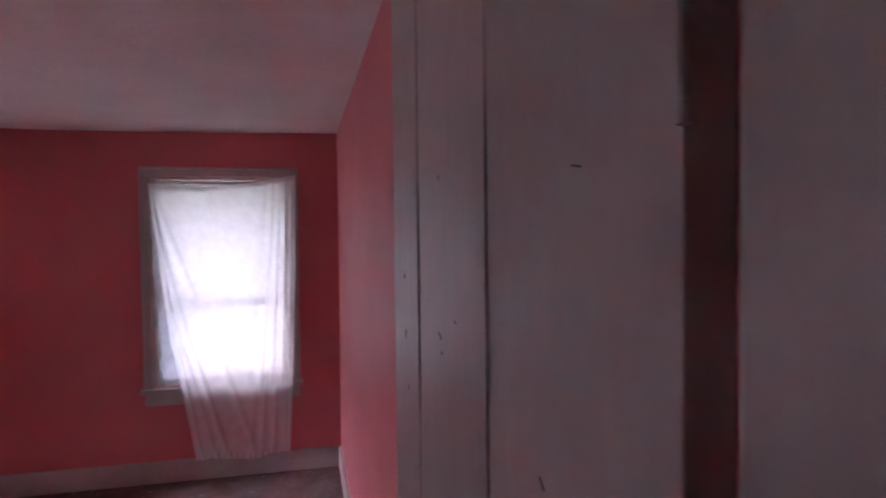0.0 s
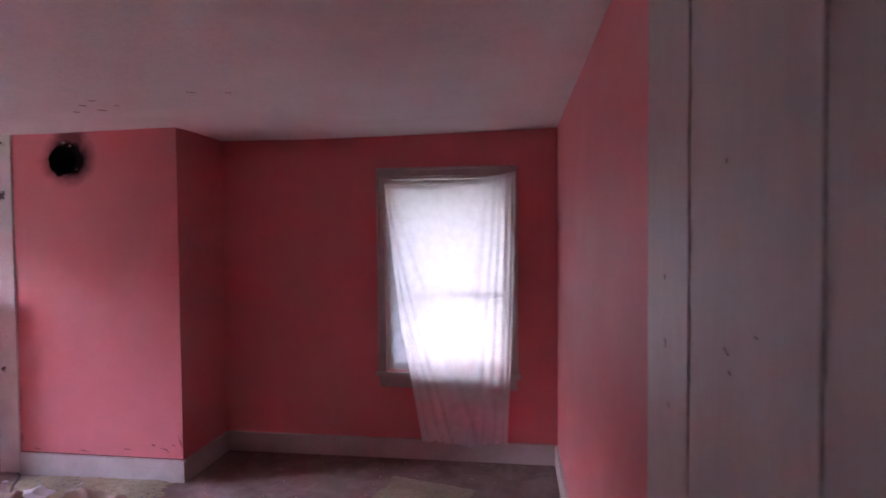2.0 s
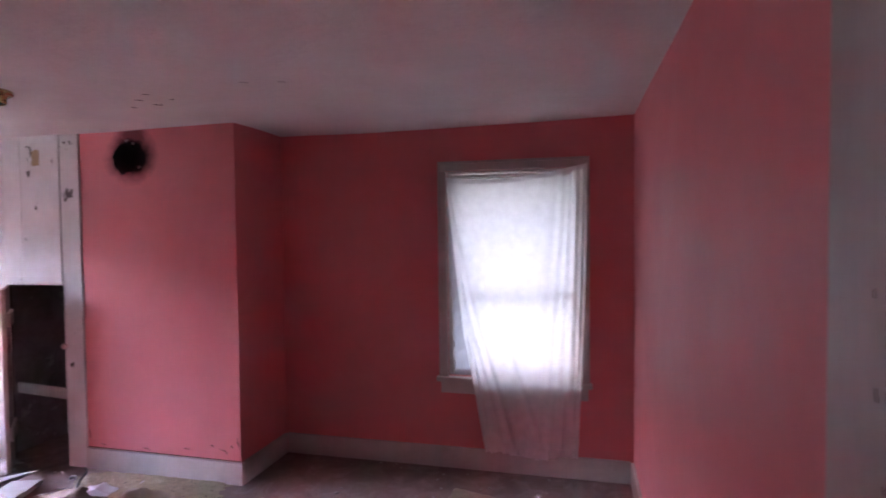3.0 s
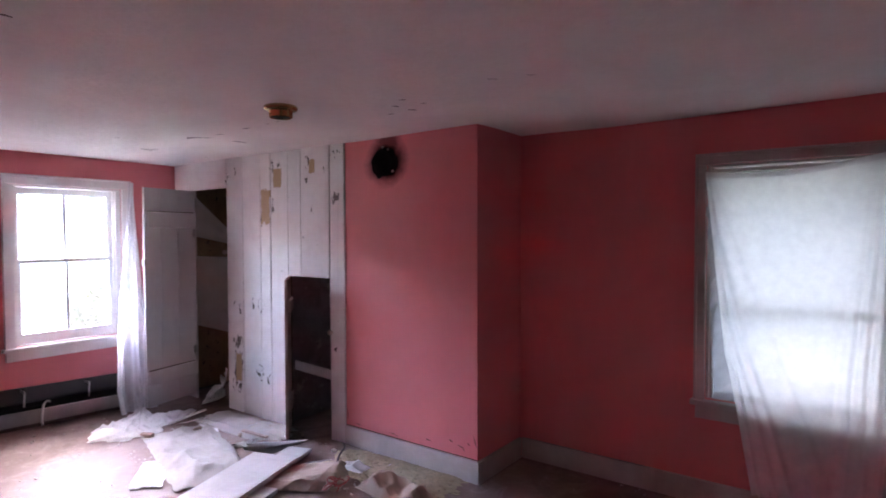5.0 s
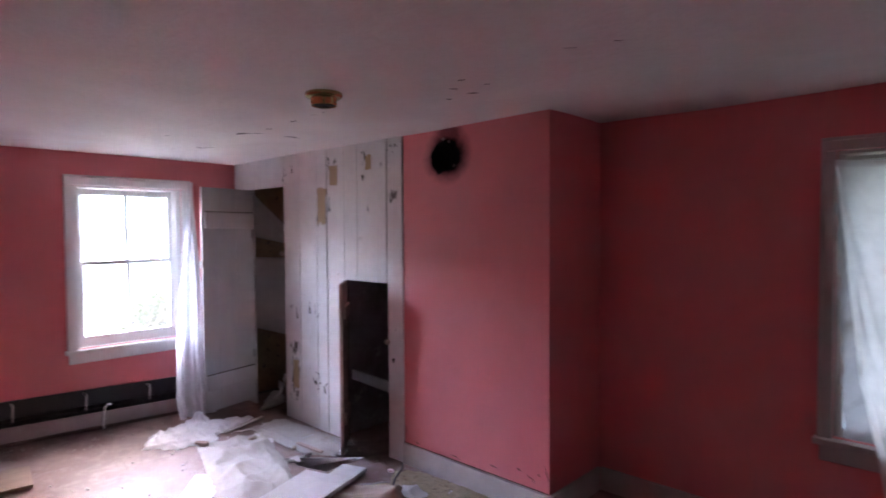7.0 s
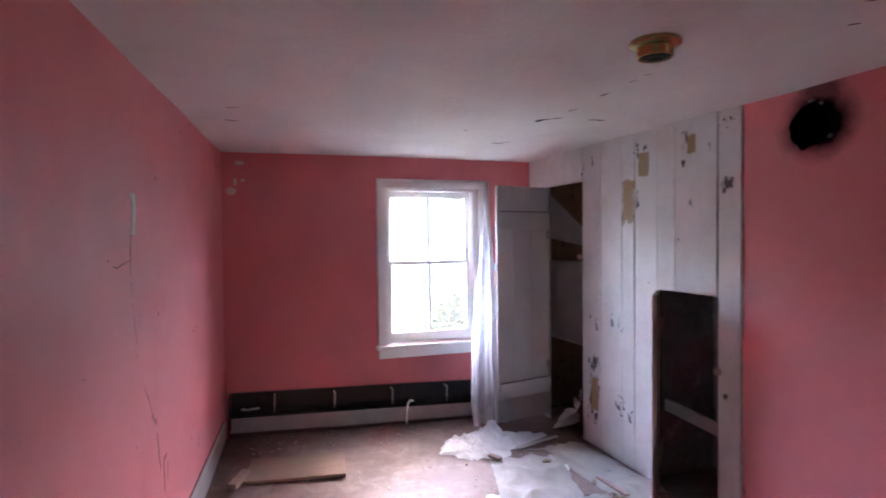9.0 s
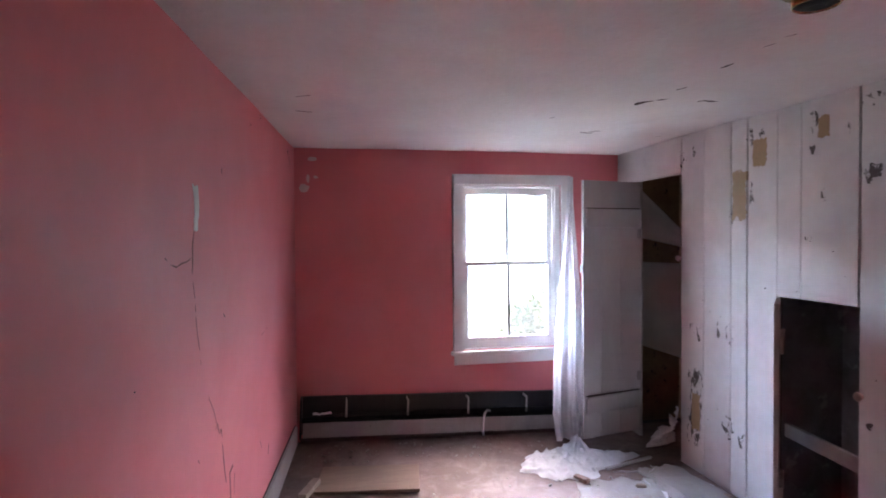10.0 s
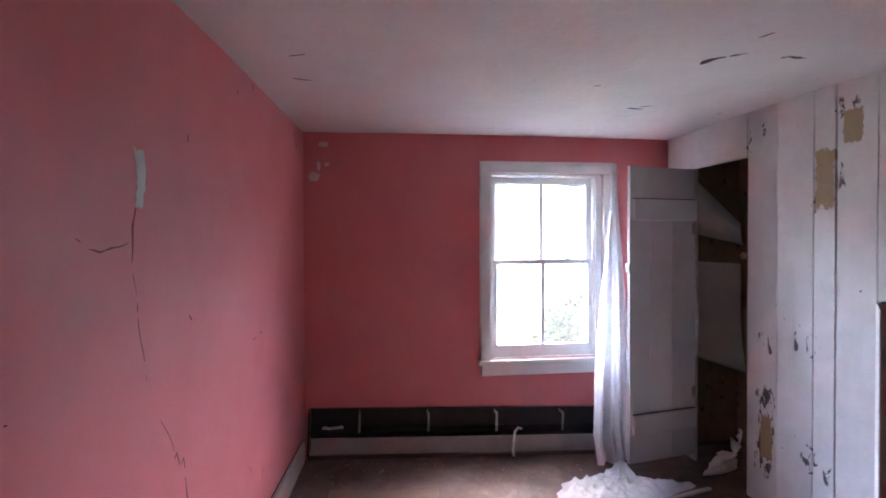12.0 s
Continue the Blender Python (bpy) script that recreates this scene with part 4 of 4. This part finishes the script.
for pts, wd in (([(-3.681, 2.654), (-3.613, 2.662), (-3.573, 2.696)], 0.034), ([(-3.564, 2.705), (-3.524, 2.751)], 0.024), ([(-3.585, 2.945), (-3.559, 2.965), (-3.574, 3.012), (-3.575, 3.05)], 0.022), ([(-4.528, 2.749), (-4.548, 2.81), (-4.543, 2.851)], 0.020), ([(-4.493, 2.799), (-4.457, 2.863)], 0.008),
                ([(-4.152, 0.959), (-4.168, 1.048)], 0.010), ([(-3.343, 2.665), (-3.28, 2.675)], 0.007), ([(-4.084, 2.361), (-4.061, 2.385)], 0.008), ([(-4.60, 3.342), (-4.582, 3.365)], 0.010)):
    path3 = [(x, y, ceiling_z(x, y)) for x, y in pts]
    part("peeled_crack", ribbon(path3, wd * 1.4, (0, 0, -1), 0.002), CRACK, ceiling_ob, "dark split in the ceiling plaster")
for pts, wd in (([(-1.842, 2.69), (-1.821, 2.722)], 0.014), ([(-1.851, 2.82), (-1.817, 2.858)], 0.014), ([(-1.986, 2.825), (-1.966, 2.85)], 0.012), ([(-1.70, 2.75), (-1.68, 2.765)], 0.008), ([(-1.72, 2.605), (-1.69, 2.62)], 0.008), ([(-2.965, 2.602), (-2.90, 2.61)], 0.012),
                ([(-2.71, 2.575), (-2.67, 2.585)], 0.010), ([(-2.60, 2.56), (-2.57, 2.575)], 0.010), ([(-1.211, 2.588), (-1.186, 2.618)], 0.007), ([(-1.059, 2.65), (-1.039, 2.676)], 0.007), ([(-2.004, 1.097), (-1.996, 1.157)], 0.010), ([(-3.83, 0.98), (-3.785, 1.05)], 0.007)):
    path3 = [(x, y, ceiling_z(x, y)) for x, y in pts]
    part("peeled_crack", ribbon(path3, wd * 1.5, (0, 0, -1), 0.002), CRACK, ceiling_ob, "dark split in the ceiling plaster")
for y, z, l in ((1.259, 1.819, 0.03), (1.21, 1.80, 0.03)):
    part("scratch", ribbon([(east_x(y), y, z), (east_x(y - l), y - l, z - 0.008)], 0.005, (-1, 0, 0), 0.001), CRACK, bpy.data.objects["wall_east"], "small dark scratch")


chimney_ob = bpy.data.objects["chimney_breast"]
for pts, wd in (([(-2.10, 0.235), (-2.07, 0.228)], 0.012), ([(-2.03, 0.215), (-1.99, 0.205), (-1.975, 0.185)], 0.012), ([(-1.95, 0.245), (-1.935, 0.23)], 0.010), ([(-2.30, 0.20), (-2.24, 0.19)], 0.008), ([(-1.905, 0.30), (-1.885, 0.22)], 0.010),
                ([(-2.62, 0.17), (-2.54, 0.165)], 0.007), ([(-2.95, 0.175), (-2.90, 0.168)], 0.008), ([(-3.045, 0.26), (-3.035, 0.20)], 0.010)):
    part("paint_chip", ribbon([(x, P, z) for x, z in pts], wd, (0, -1, 0), 0.0012), WALLCRACK, chimney_ob, "small dark chip in the pink paint")


# ---- things in the closet ----
def hanging_paper(name, label, y0, y1, zt0, zt1, zb0, zb1, curl, seed):
    def f(u, v):
        y = lerp(y0, y1, u)
        z = lerp(lerp(zt0, zt1, u), lerp(zb0, zb1, u), v)
        return (W + 0.012 + curl * v ** 3 * (1 - 0.4 * u) + 0.012 * rough(u * 3, v * 3, seed) + 0.010, y, z)
    return solo(name, thicken(grid(24, 24, f), 0.002), LOOSEPAPER, label, "paper", "loose papers in the closet", smooth=True)


hanging_paper("wallpaper_sheet", "grey loose wallpaper sheet hanging inside the closet", 3.56, 4.09, 2.10, 1.63, 1.58, 1.47, 0.05, 1)
hanging_paper("wallpaper_sheet", "grey torn wallpaper sheet curling off the closet wall", 3.56, 4.09, 1.36, 1.33, 0.70, 0.52, 0.12, 5)


def leaning_sheet():
    """A sheet bent into a loose cone, one corner on the floor and its lip curling over."""
    def f(u, v):
        a = Vector((-4.83, 3.41, 0.008)).lerp(Vector((-4.90, 3.70, 0.010)), u)
        b = Vector((-4.87, 3.57, 0.15)).lerp(Vector((-4.80, 3.64, 0.31)), u)
        p = a.lerp(b, v ** 0.9)
        curl = Vector((0.06 * math.sin(math.pi * u) * (0.4 + v), -0.02 * math.sin(math.pi * v), -0.04 * v * math.sin(math.pi * u)))
        crease = 0.030 * rough(u * 5, v * 5, 2) + 0.016 * rough(u * 12, v * 12, 6)
        return p + curl + Vector((0.9, 0.5, 0.3)) * crease * min(1.0, v * 4)
    solo("paper_sheet", thicken(grid(40, 34, f), 0.002), LOOSEPAPER, "crumpled grey paper sheet leaning in the closet doorway", "paper", smooth=True)


leaning_sheet()


# ---- things on the floor ----
def plank(name, label, a, b, width, z0, z1, mat, category="plank", lift=0.0):
    a, b = Vector((*a, 0)), Vector((*b, 0))
    d = b - a
    m = Matrix.Translation((*a.xy, z0)) @ Matrix.Rotation(math.atan2(d.y, d.x), 4, "Z") @ Matrix.Rotation(-math.atan2(lift, d.length), 4, "Y")
    return solo(name, boxed(0, d.length, -width / 2, width / 2, 0, z1 - z0, 0.003, m), mat, label, category, "loose planks on the floor")


def sheet_on_floor(name, label, centre, size, turn, mat, height, seed, category="paper", cells=36, edge=0.18):
    cx, cy = centre
    c, s = math.cos(radians(turn)), math.sin(radians(turn))

    def f(u, v):
        a, b = u - 0.5, v - 0.5
        wob = 1 + edge * rough(a * 5, b * 5, seed) + edge * 0.5 * rough(a * 14, b * 14, seed + 3)
        lx, ly = a * size[0] * wob, b * size[1] * wob
        x, y = cx + lx * c - ly * s, cy + lx * s + ly * c
        fall = min(1.0, 6 * min(0.5 - abs(a), 0.5 - abs(b)) + 0.12)
        ridge = 0.62 * (1 - abs(rough(x * 1.9, y * 1.9, seed))) ** 3 + 0.26 * (1 - abs(rough(x * 4.5, y * 4.5, seed + 1))) ** 3 + 0.10 * (1 - abs(rough(x * 11, y * 11, seed + 2))) ** 2
        z = 0.0045 + height * fall * max(0.0, ridge - 0.30)
        return (x, y, z)

    return solo(name, thicken(grid(cells, cells, f), 0.0015), mat, label, category, smooth=True)


sheet_on_floor("underlay_sheet", "large crumpled grey-beige paper underlay torn up from the floor", (-3.80, 2.74), (1.20, 0.50), -17, PAPER, 0.10, 1, "underlay", 60, 0.10)
sheet_on_floor("underlay_sheet", "torn pale paper underlay beside the board partition", (-4.02, 3.30), (0.95, 0.34), 3, PAPER, 0.06, 11, "underlay", 48)
sheet_on_floor("white_paper", "torn sheet of white paper on the floor", (-3.68, 2.38), (0.44, 0.20), -38, WHITEPAPER, 0.035, 5, edge=0.09)
sheet_on_floor("wrapping_paper", "crumpled brown wrapping paper on the floor", (-2.80, 2.95), (0.50, 0.42), 35, KRAFT, 0.11, 7, cells=48, edge=0.10)
sheet_on_floor("plastic_sheet", "crumpled grey plastic sheet near the chimney", (-2.66, 3.21), (0.27, 0.12), 2, CLOTH, 0.09, 9, "plastic", edge=0.12)
sheet_on_floor("fibre_mat", "frayed straw-coloured fibre mat below the chimney", (-2.42, 3.32), (1.00, 0.40), 2, FIBRE, 0.05, 13, "mat", 60)
sheet_on_floor("card_sheet", "bent brown cardboard sheet on the floor", (-2.20, 3.10), (0.50, 0.24), -8, KRAFT, 0.17, 15, "cardboard", edge=0.08)
sheet_on_floor("vinyl_remnant", "cream patterned vinyl floor remnant", (-0.33, 3.50), (0.56, 0.42), -14, CREAM, 0.012, 17, "vinyl", edge=0.08)
sheet_on_floor("paper_scrap", "small white paper scrap by the boards", (-3.62, 3.03), (0.15, 0.07), 30, PAPER, 0.06, 19, edge=0.3)

plank("plank", "grey-white painted plank lying on other boards", (-2.88, 2.17), (-3.155, 2.96), 0.34, 0.045, 0.072, GREYBOARD)
plank("plank", "grey-white painted plank lying under another plank", (-2.95, 2.56), (-3.185, 3.195), 0.18, 0.016, 0.044, GREYBOARD)
plank("plank", "short grey plank end on the rubbish", (-2.72, 2.30), (-2.84, 2.66), 0.15, 0.012, 0.040, GREYBOARD)
plank("lath", "thin grey wooden lath across the trailing curtain", (-4.51, 2.93), (-4.63, 3.33), 0.026, 0.012, 0.026, GREYBOARD, "lath")
plank("lath", "thin broken lath near the partition", (-4.28, 3.20), (-3.98, 3.46), 0.022, 0.014, 0.024, RAWWOOD, "lath")
plank("lath", "short splintered lath near the cupboard", (-3.84, 3.17), (-3.56, 3.19), 0.03, 0.03, 0.045, RAWWOOD, "lath")
panel = plank("floor_panel", "brown hardboard panel lying on the floor", (-4.69, 1.05), (-4.60, 1.68), 0.38, 0.030, 0.050, PLY, "panel")
plank("wood_offcut", "short reddish wood offcut by the wall", (-4.40, 0.96), (-4.62, 1.04), 0.05, 0.051, 0.086, RAWWOOD, "offcut")
# Added brown lump that stands in for shade below the cloth's edge.
solo("shade_lump", boxed(-0.05, 0.05, -0.022, 0.022, 0, 0.03, 0.006, Matrix.Translation((-4.40, 2.70, 0.004)) @ Matrix.Rotation(0.5, 4, "Z")), RAWWOOD, "small brown lump standing in for shade under the trailing curtain", "block")
solo("heater_hose", tube(bmesh.new(), [(W + 0.128, 2.36, 0.205), (W + 0.135, 2.335, 0.215), (W + 0.138, 2.31, 0.19), (W + 0.136, 2.30, 0.12), (W + 0.140, 2.295, 0.06), (W + 0.150, 2.30, 0.024)], 0.009, 10), WHITEPAPER,
     "short bent white hose against the heater", "hose", smooth=True)
solo("paper_scrap", thicken(grid(8, 4, lambda u, v: (W + 0.03 + 0.05 * v, 1.0 + 0.14 * u, 0.250 + 0.012 * rough(u * 4, v * 3))), 0.002), WHITEPAPER, "small white scrap lying inside the open heater", "scrap", smooth=True)
cable = [(lerp(-3.045, -2.56, t) + 0.012 * math.sin(t * 9), lerp(3.49, 2.96, t) + 0.010 * math.sin(t * 7), 0.012 + 0.040 * math.sin(math.pi * t)) for t in [i / 24 for i in range(25)]]
solo("cable", tube(bmesh.new(), cable, 0.008, 8), BLACKWIRE, "thin dark cable lying across the rubbish", "cable", smooth=True)
bm = bmesh.new()
rnd = random.Random(21)
for k in range(9):
    c = Vector((-2.53 + rnd.uniform(-0.055, 0.055), 2.92 + rnd.uniform(-0.05, 0.05), 0.040 + rnd.uniform(-0.012, 0.012)))
    r = rnd.uniform(0.022, 0.045)
    a0 = rnd.uniform(0, 6)
    tilt = Matrix.Rotation(rnd.uniform(-0.5, 0.5), 3, "X") @ Matrix.Rotation(rnd.uniform(-0.5, 0.5), 3, "Y")
    tube(bm, [c + tilt @ Vector((r * math.cos(a0 + i * 0.5), r * math.sin(a0 + i * 0.5), 0.003 * i)) for i in range(10)], 0.005, 6)
solo("wire_tangle", bm, REDWIRE, "tangle of red-brown wire on the rubbish", "wire", smooth=True)


def litter(count, x0, x1, y0, y1, seed):
    """Torn scraps and splinters of several sizes, each lying or curling on the floor."""
    rnd = random.Random(seed)
    for k in range(count):
        x, y, turn = rnd.uniform(x0, x1), rnd.uniform(y0, y1), rnd.uniform(0, 180)
        if k % 3 == 0:
            length = rnd.uniform(0.07, 0.20)
            m = Matrix.Translation((x, y, 0.020)) @ Matrix.Rotation(radians(turn), 4, "Z") @ Matrix.Rotation(rnd.uniform(-0.05, 0.05), 4, "Y")
            bm = bmesh.new()
            tube(bm, [m @ Vector((length * (t - 0.5), 0.006 * rough(t * 4, k), 0.002 * math.sin(9 * t + k))) for t in (0, 0.2, 0.4, 0.6, 0.8, 1.0)], [0.001, 0.004, 0.006, 0.005, 0.005, 0.0015], 5)
            solo("wood_splinter", bm, RAWWOOD if k % 2 else GREYBOARD, "thin broken wood splinter among the rubbish", "splinter", "litter by the partition")
        else:
            size = rnd.uniform(0.035, 0.11)
            sheet_on_floor("paper_scrap", "torn curled paper scrap among the rubbish", (x, y), (size, size * rnd.uniform(0.35, 0.7)), turn, rnd.choice((PAPER, WHITEPAPER, KRAFT, LOOSEPAPER)), rnd.uniform(0.012, 0.04), 40 + k, "paper scrap", 8, 0.30)


litter(30, -4.45, -3.45, 3.0, 3.46, 31)
litter(15, -3.0, -2.1, 3.05, 3.45, 32)


def debris():
    rnd = random.Random(5)
    bm = bmesh.new()
    for x0, x1, y0, y1, count in ((-4.5, -3.1, 2.4, 3.45, 110), (-2.9, -1.95, 2.9, 3.45, 70), (-5.1, -3.0, 0.95, 2.6, 55), (-1.8, 0.3, 3.3, 4.05, 36), (-5.28, -4.9, 0.98, 2.7, 60)):
        for _ in range(count):
            x, y = rnd.uniform(x0, x1), rnd.uniform(y0, y1)
            s = rnd.uniform(0.002, 0.007) if rnd.random() < 0.85 else rnd.uniform(0.007, 0.014)
            m = Matrix.Translation((x, y, 0.006 + floor_z(x, y))) @ Euler((rnd.uniform(-0.3, 0.3), rnd.uniform(-0.3, 0.3), rnd.uniform(0, 6))).to_matrix().to_4x4()
            box(bm, -s, s, -s * rnd.uniform(0.3, 0.9), s * 0.6, -0.003, 0.004, 0, m)
    solo("plaster_crumbs", bm, PAPER, "pale crumbs of plaster and paint strewn over the floor", "debris", kind="stuff")


debris()


# ---- outside ----
# Slab added out of view to cut sky light on the window's top.
structure("unseen_shade_slab", boxed(-1.9, E + 0.5, N + 0.225, N + 0.85, 2.10, 2.24, 0.01), SLAB_WHITE, "unseen white slab added to shade the top of the window", "eave")
structure("ground", boxed(-1500, 1500, -1500, 1500, -3.6, -3.2), GRASS, "grassy ground outside the house", "ground")


def low_sky_block():
    """Uneven rise all round, well beyond the yard, added to block low sky light."""
    bm = bmesh.new()
    n = 240
    low, mid, high = [], [], []
    for k in range(n):
        a = k * math.tau / n
        c, q = math.cos(a), math.sin(a)
        h = 18 + 3 * rough(c * 4, q * 4) + 2.2 * rough(c * 14, q * 14, 2) + 1.2 * rough(c * 40, q * 40, 5)
        low.append(bm.verts.new((68 * c, 68 * q, -3.25)))
        mid.append(bm.verts.new((72 * c, 72 * q, -3.2 + h * 0.75)))
        high.append(bm.verts.new((82 * c, 82 * q, -3.2 + h)))
    for k in range(n):
        j = (k + 1) % n
        bm.faces.new((low[k], low[j], mid[j], mid[k]))
        bm.faces.new((mid[k], mid[j], high[j], high[k]))
    structure("backdrop", bm, SKY_BLOCK, "pale distant rise added to block low sky light", "backdrop", True)


low_sky_block()


def tree():
    rnd = random.Random(12)
    base = Vector((-6.50, 3.14, -3.2))
    root = thing("tree", "slender leafy green sapling close outside the window", "tree", base)
    bm = bmesh.new()
    tube(bm, [base + Vector((0.03 * math.sin(i), 0.03 * math.cos(i) - 0.012 * i, i * 0.53)) for i in range(9)], [0.045 - 0.0045 * i for i in range(9)], 10)
    tips = []
    for k in range(26):
        a, h = rnd.uniform(0, math.tau), rnd.uniform(3.2, 4.05)
        p = base + Vector((0, -0.024 * h, h))
        length = rnd.uniform(0.14, 0.34)
        pts = [p + Vector((math.cos(a) * length * t, math.sin(a) * length * t, 0.6 * length * t + 0.02 * math.sin(5 * t + k))) for t in (0, 0.35, 0.7, 1)]
        tube(bm, pts, [0.008, 0.006, 0.004, 0.002], 6)
        tips += pts[1:]
    part("trunk", bm, BARK, root, "thin brown stem and twigs", True)
    bm = bmesh.new()
    for p in tips:
        for _ in range(80):
            c = p + Vector((rnd.gauss(0, 0.05), rnd.gauss(0, 0.05), rnd.gauss(0.0, 0.05)))
            q = rnd.uniform(0.014, 0.034)
            m = Matrix.Translation(c) @ Euler((rnd.uniform(-1.2, 1.2), rnd.uniform(-1.2, 1.2), rnd.uniform(0, 6))).to_matrix().to_4x4()
            bm.faces.new([bm.verts.new(m @ Vector(w)) for w in ((-q, 0, 0), (0, -q * 0.5, 0.004), (q, 0, 0), (0, q * 0.5, 0.004))])
    tagged(part("crown", bm, LEAF, root, "loose crown of small green leaves"), kind="stuff")


tree()
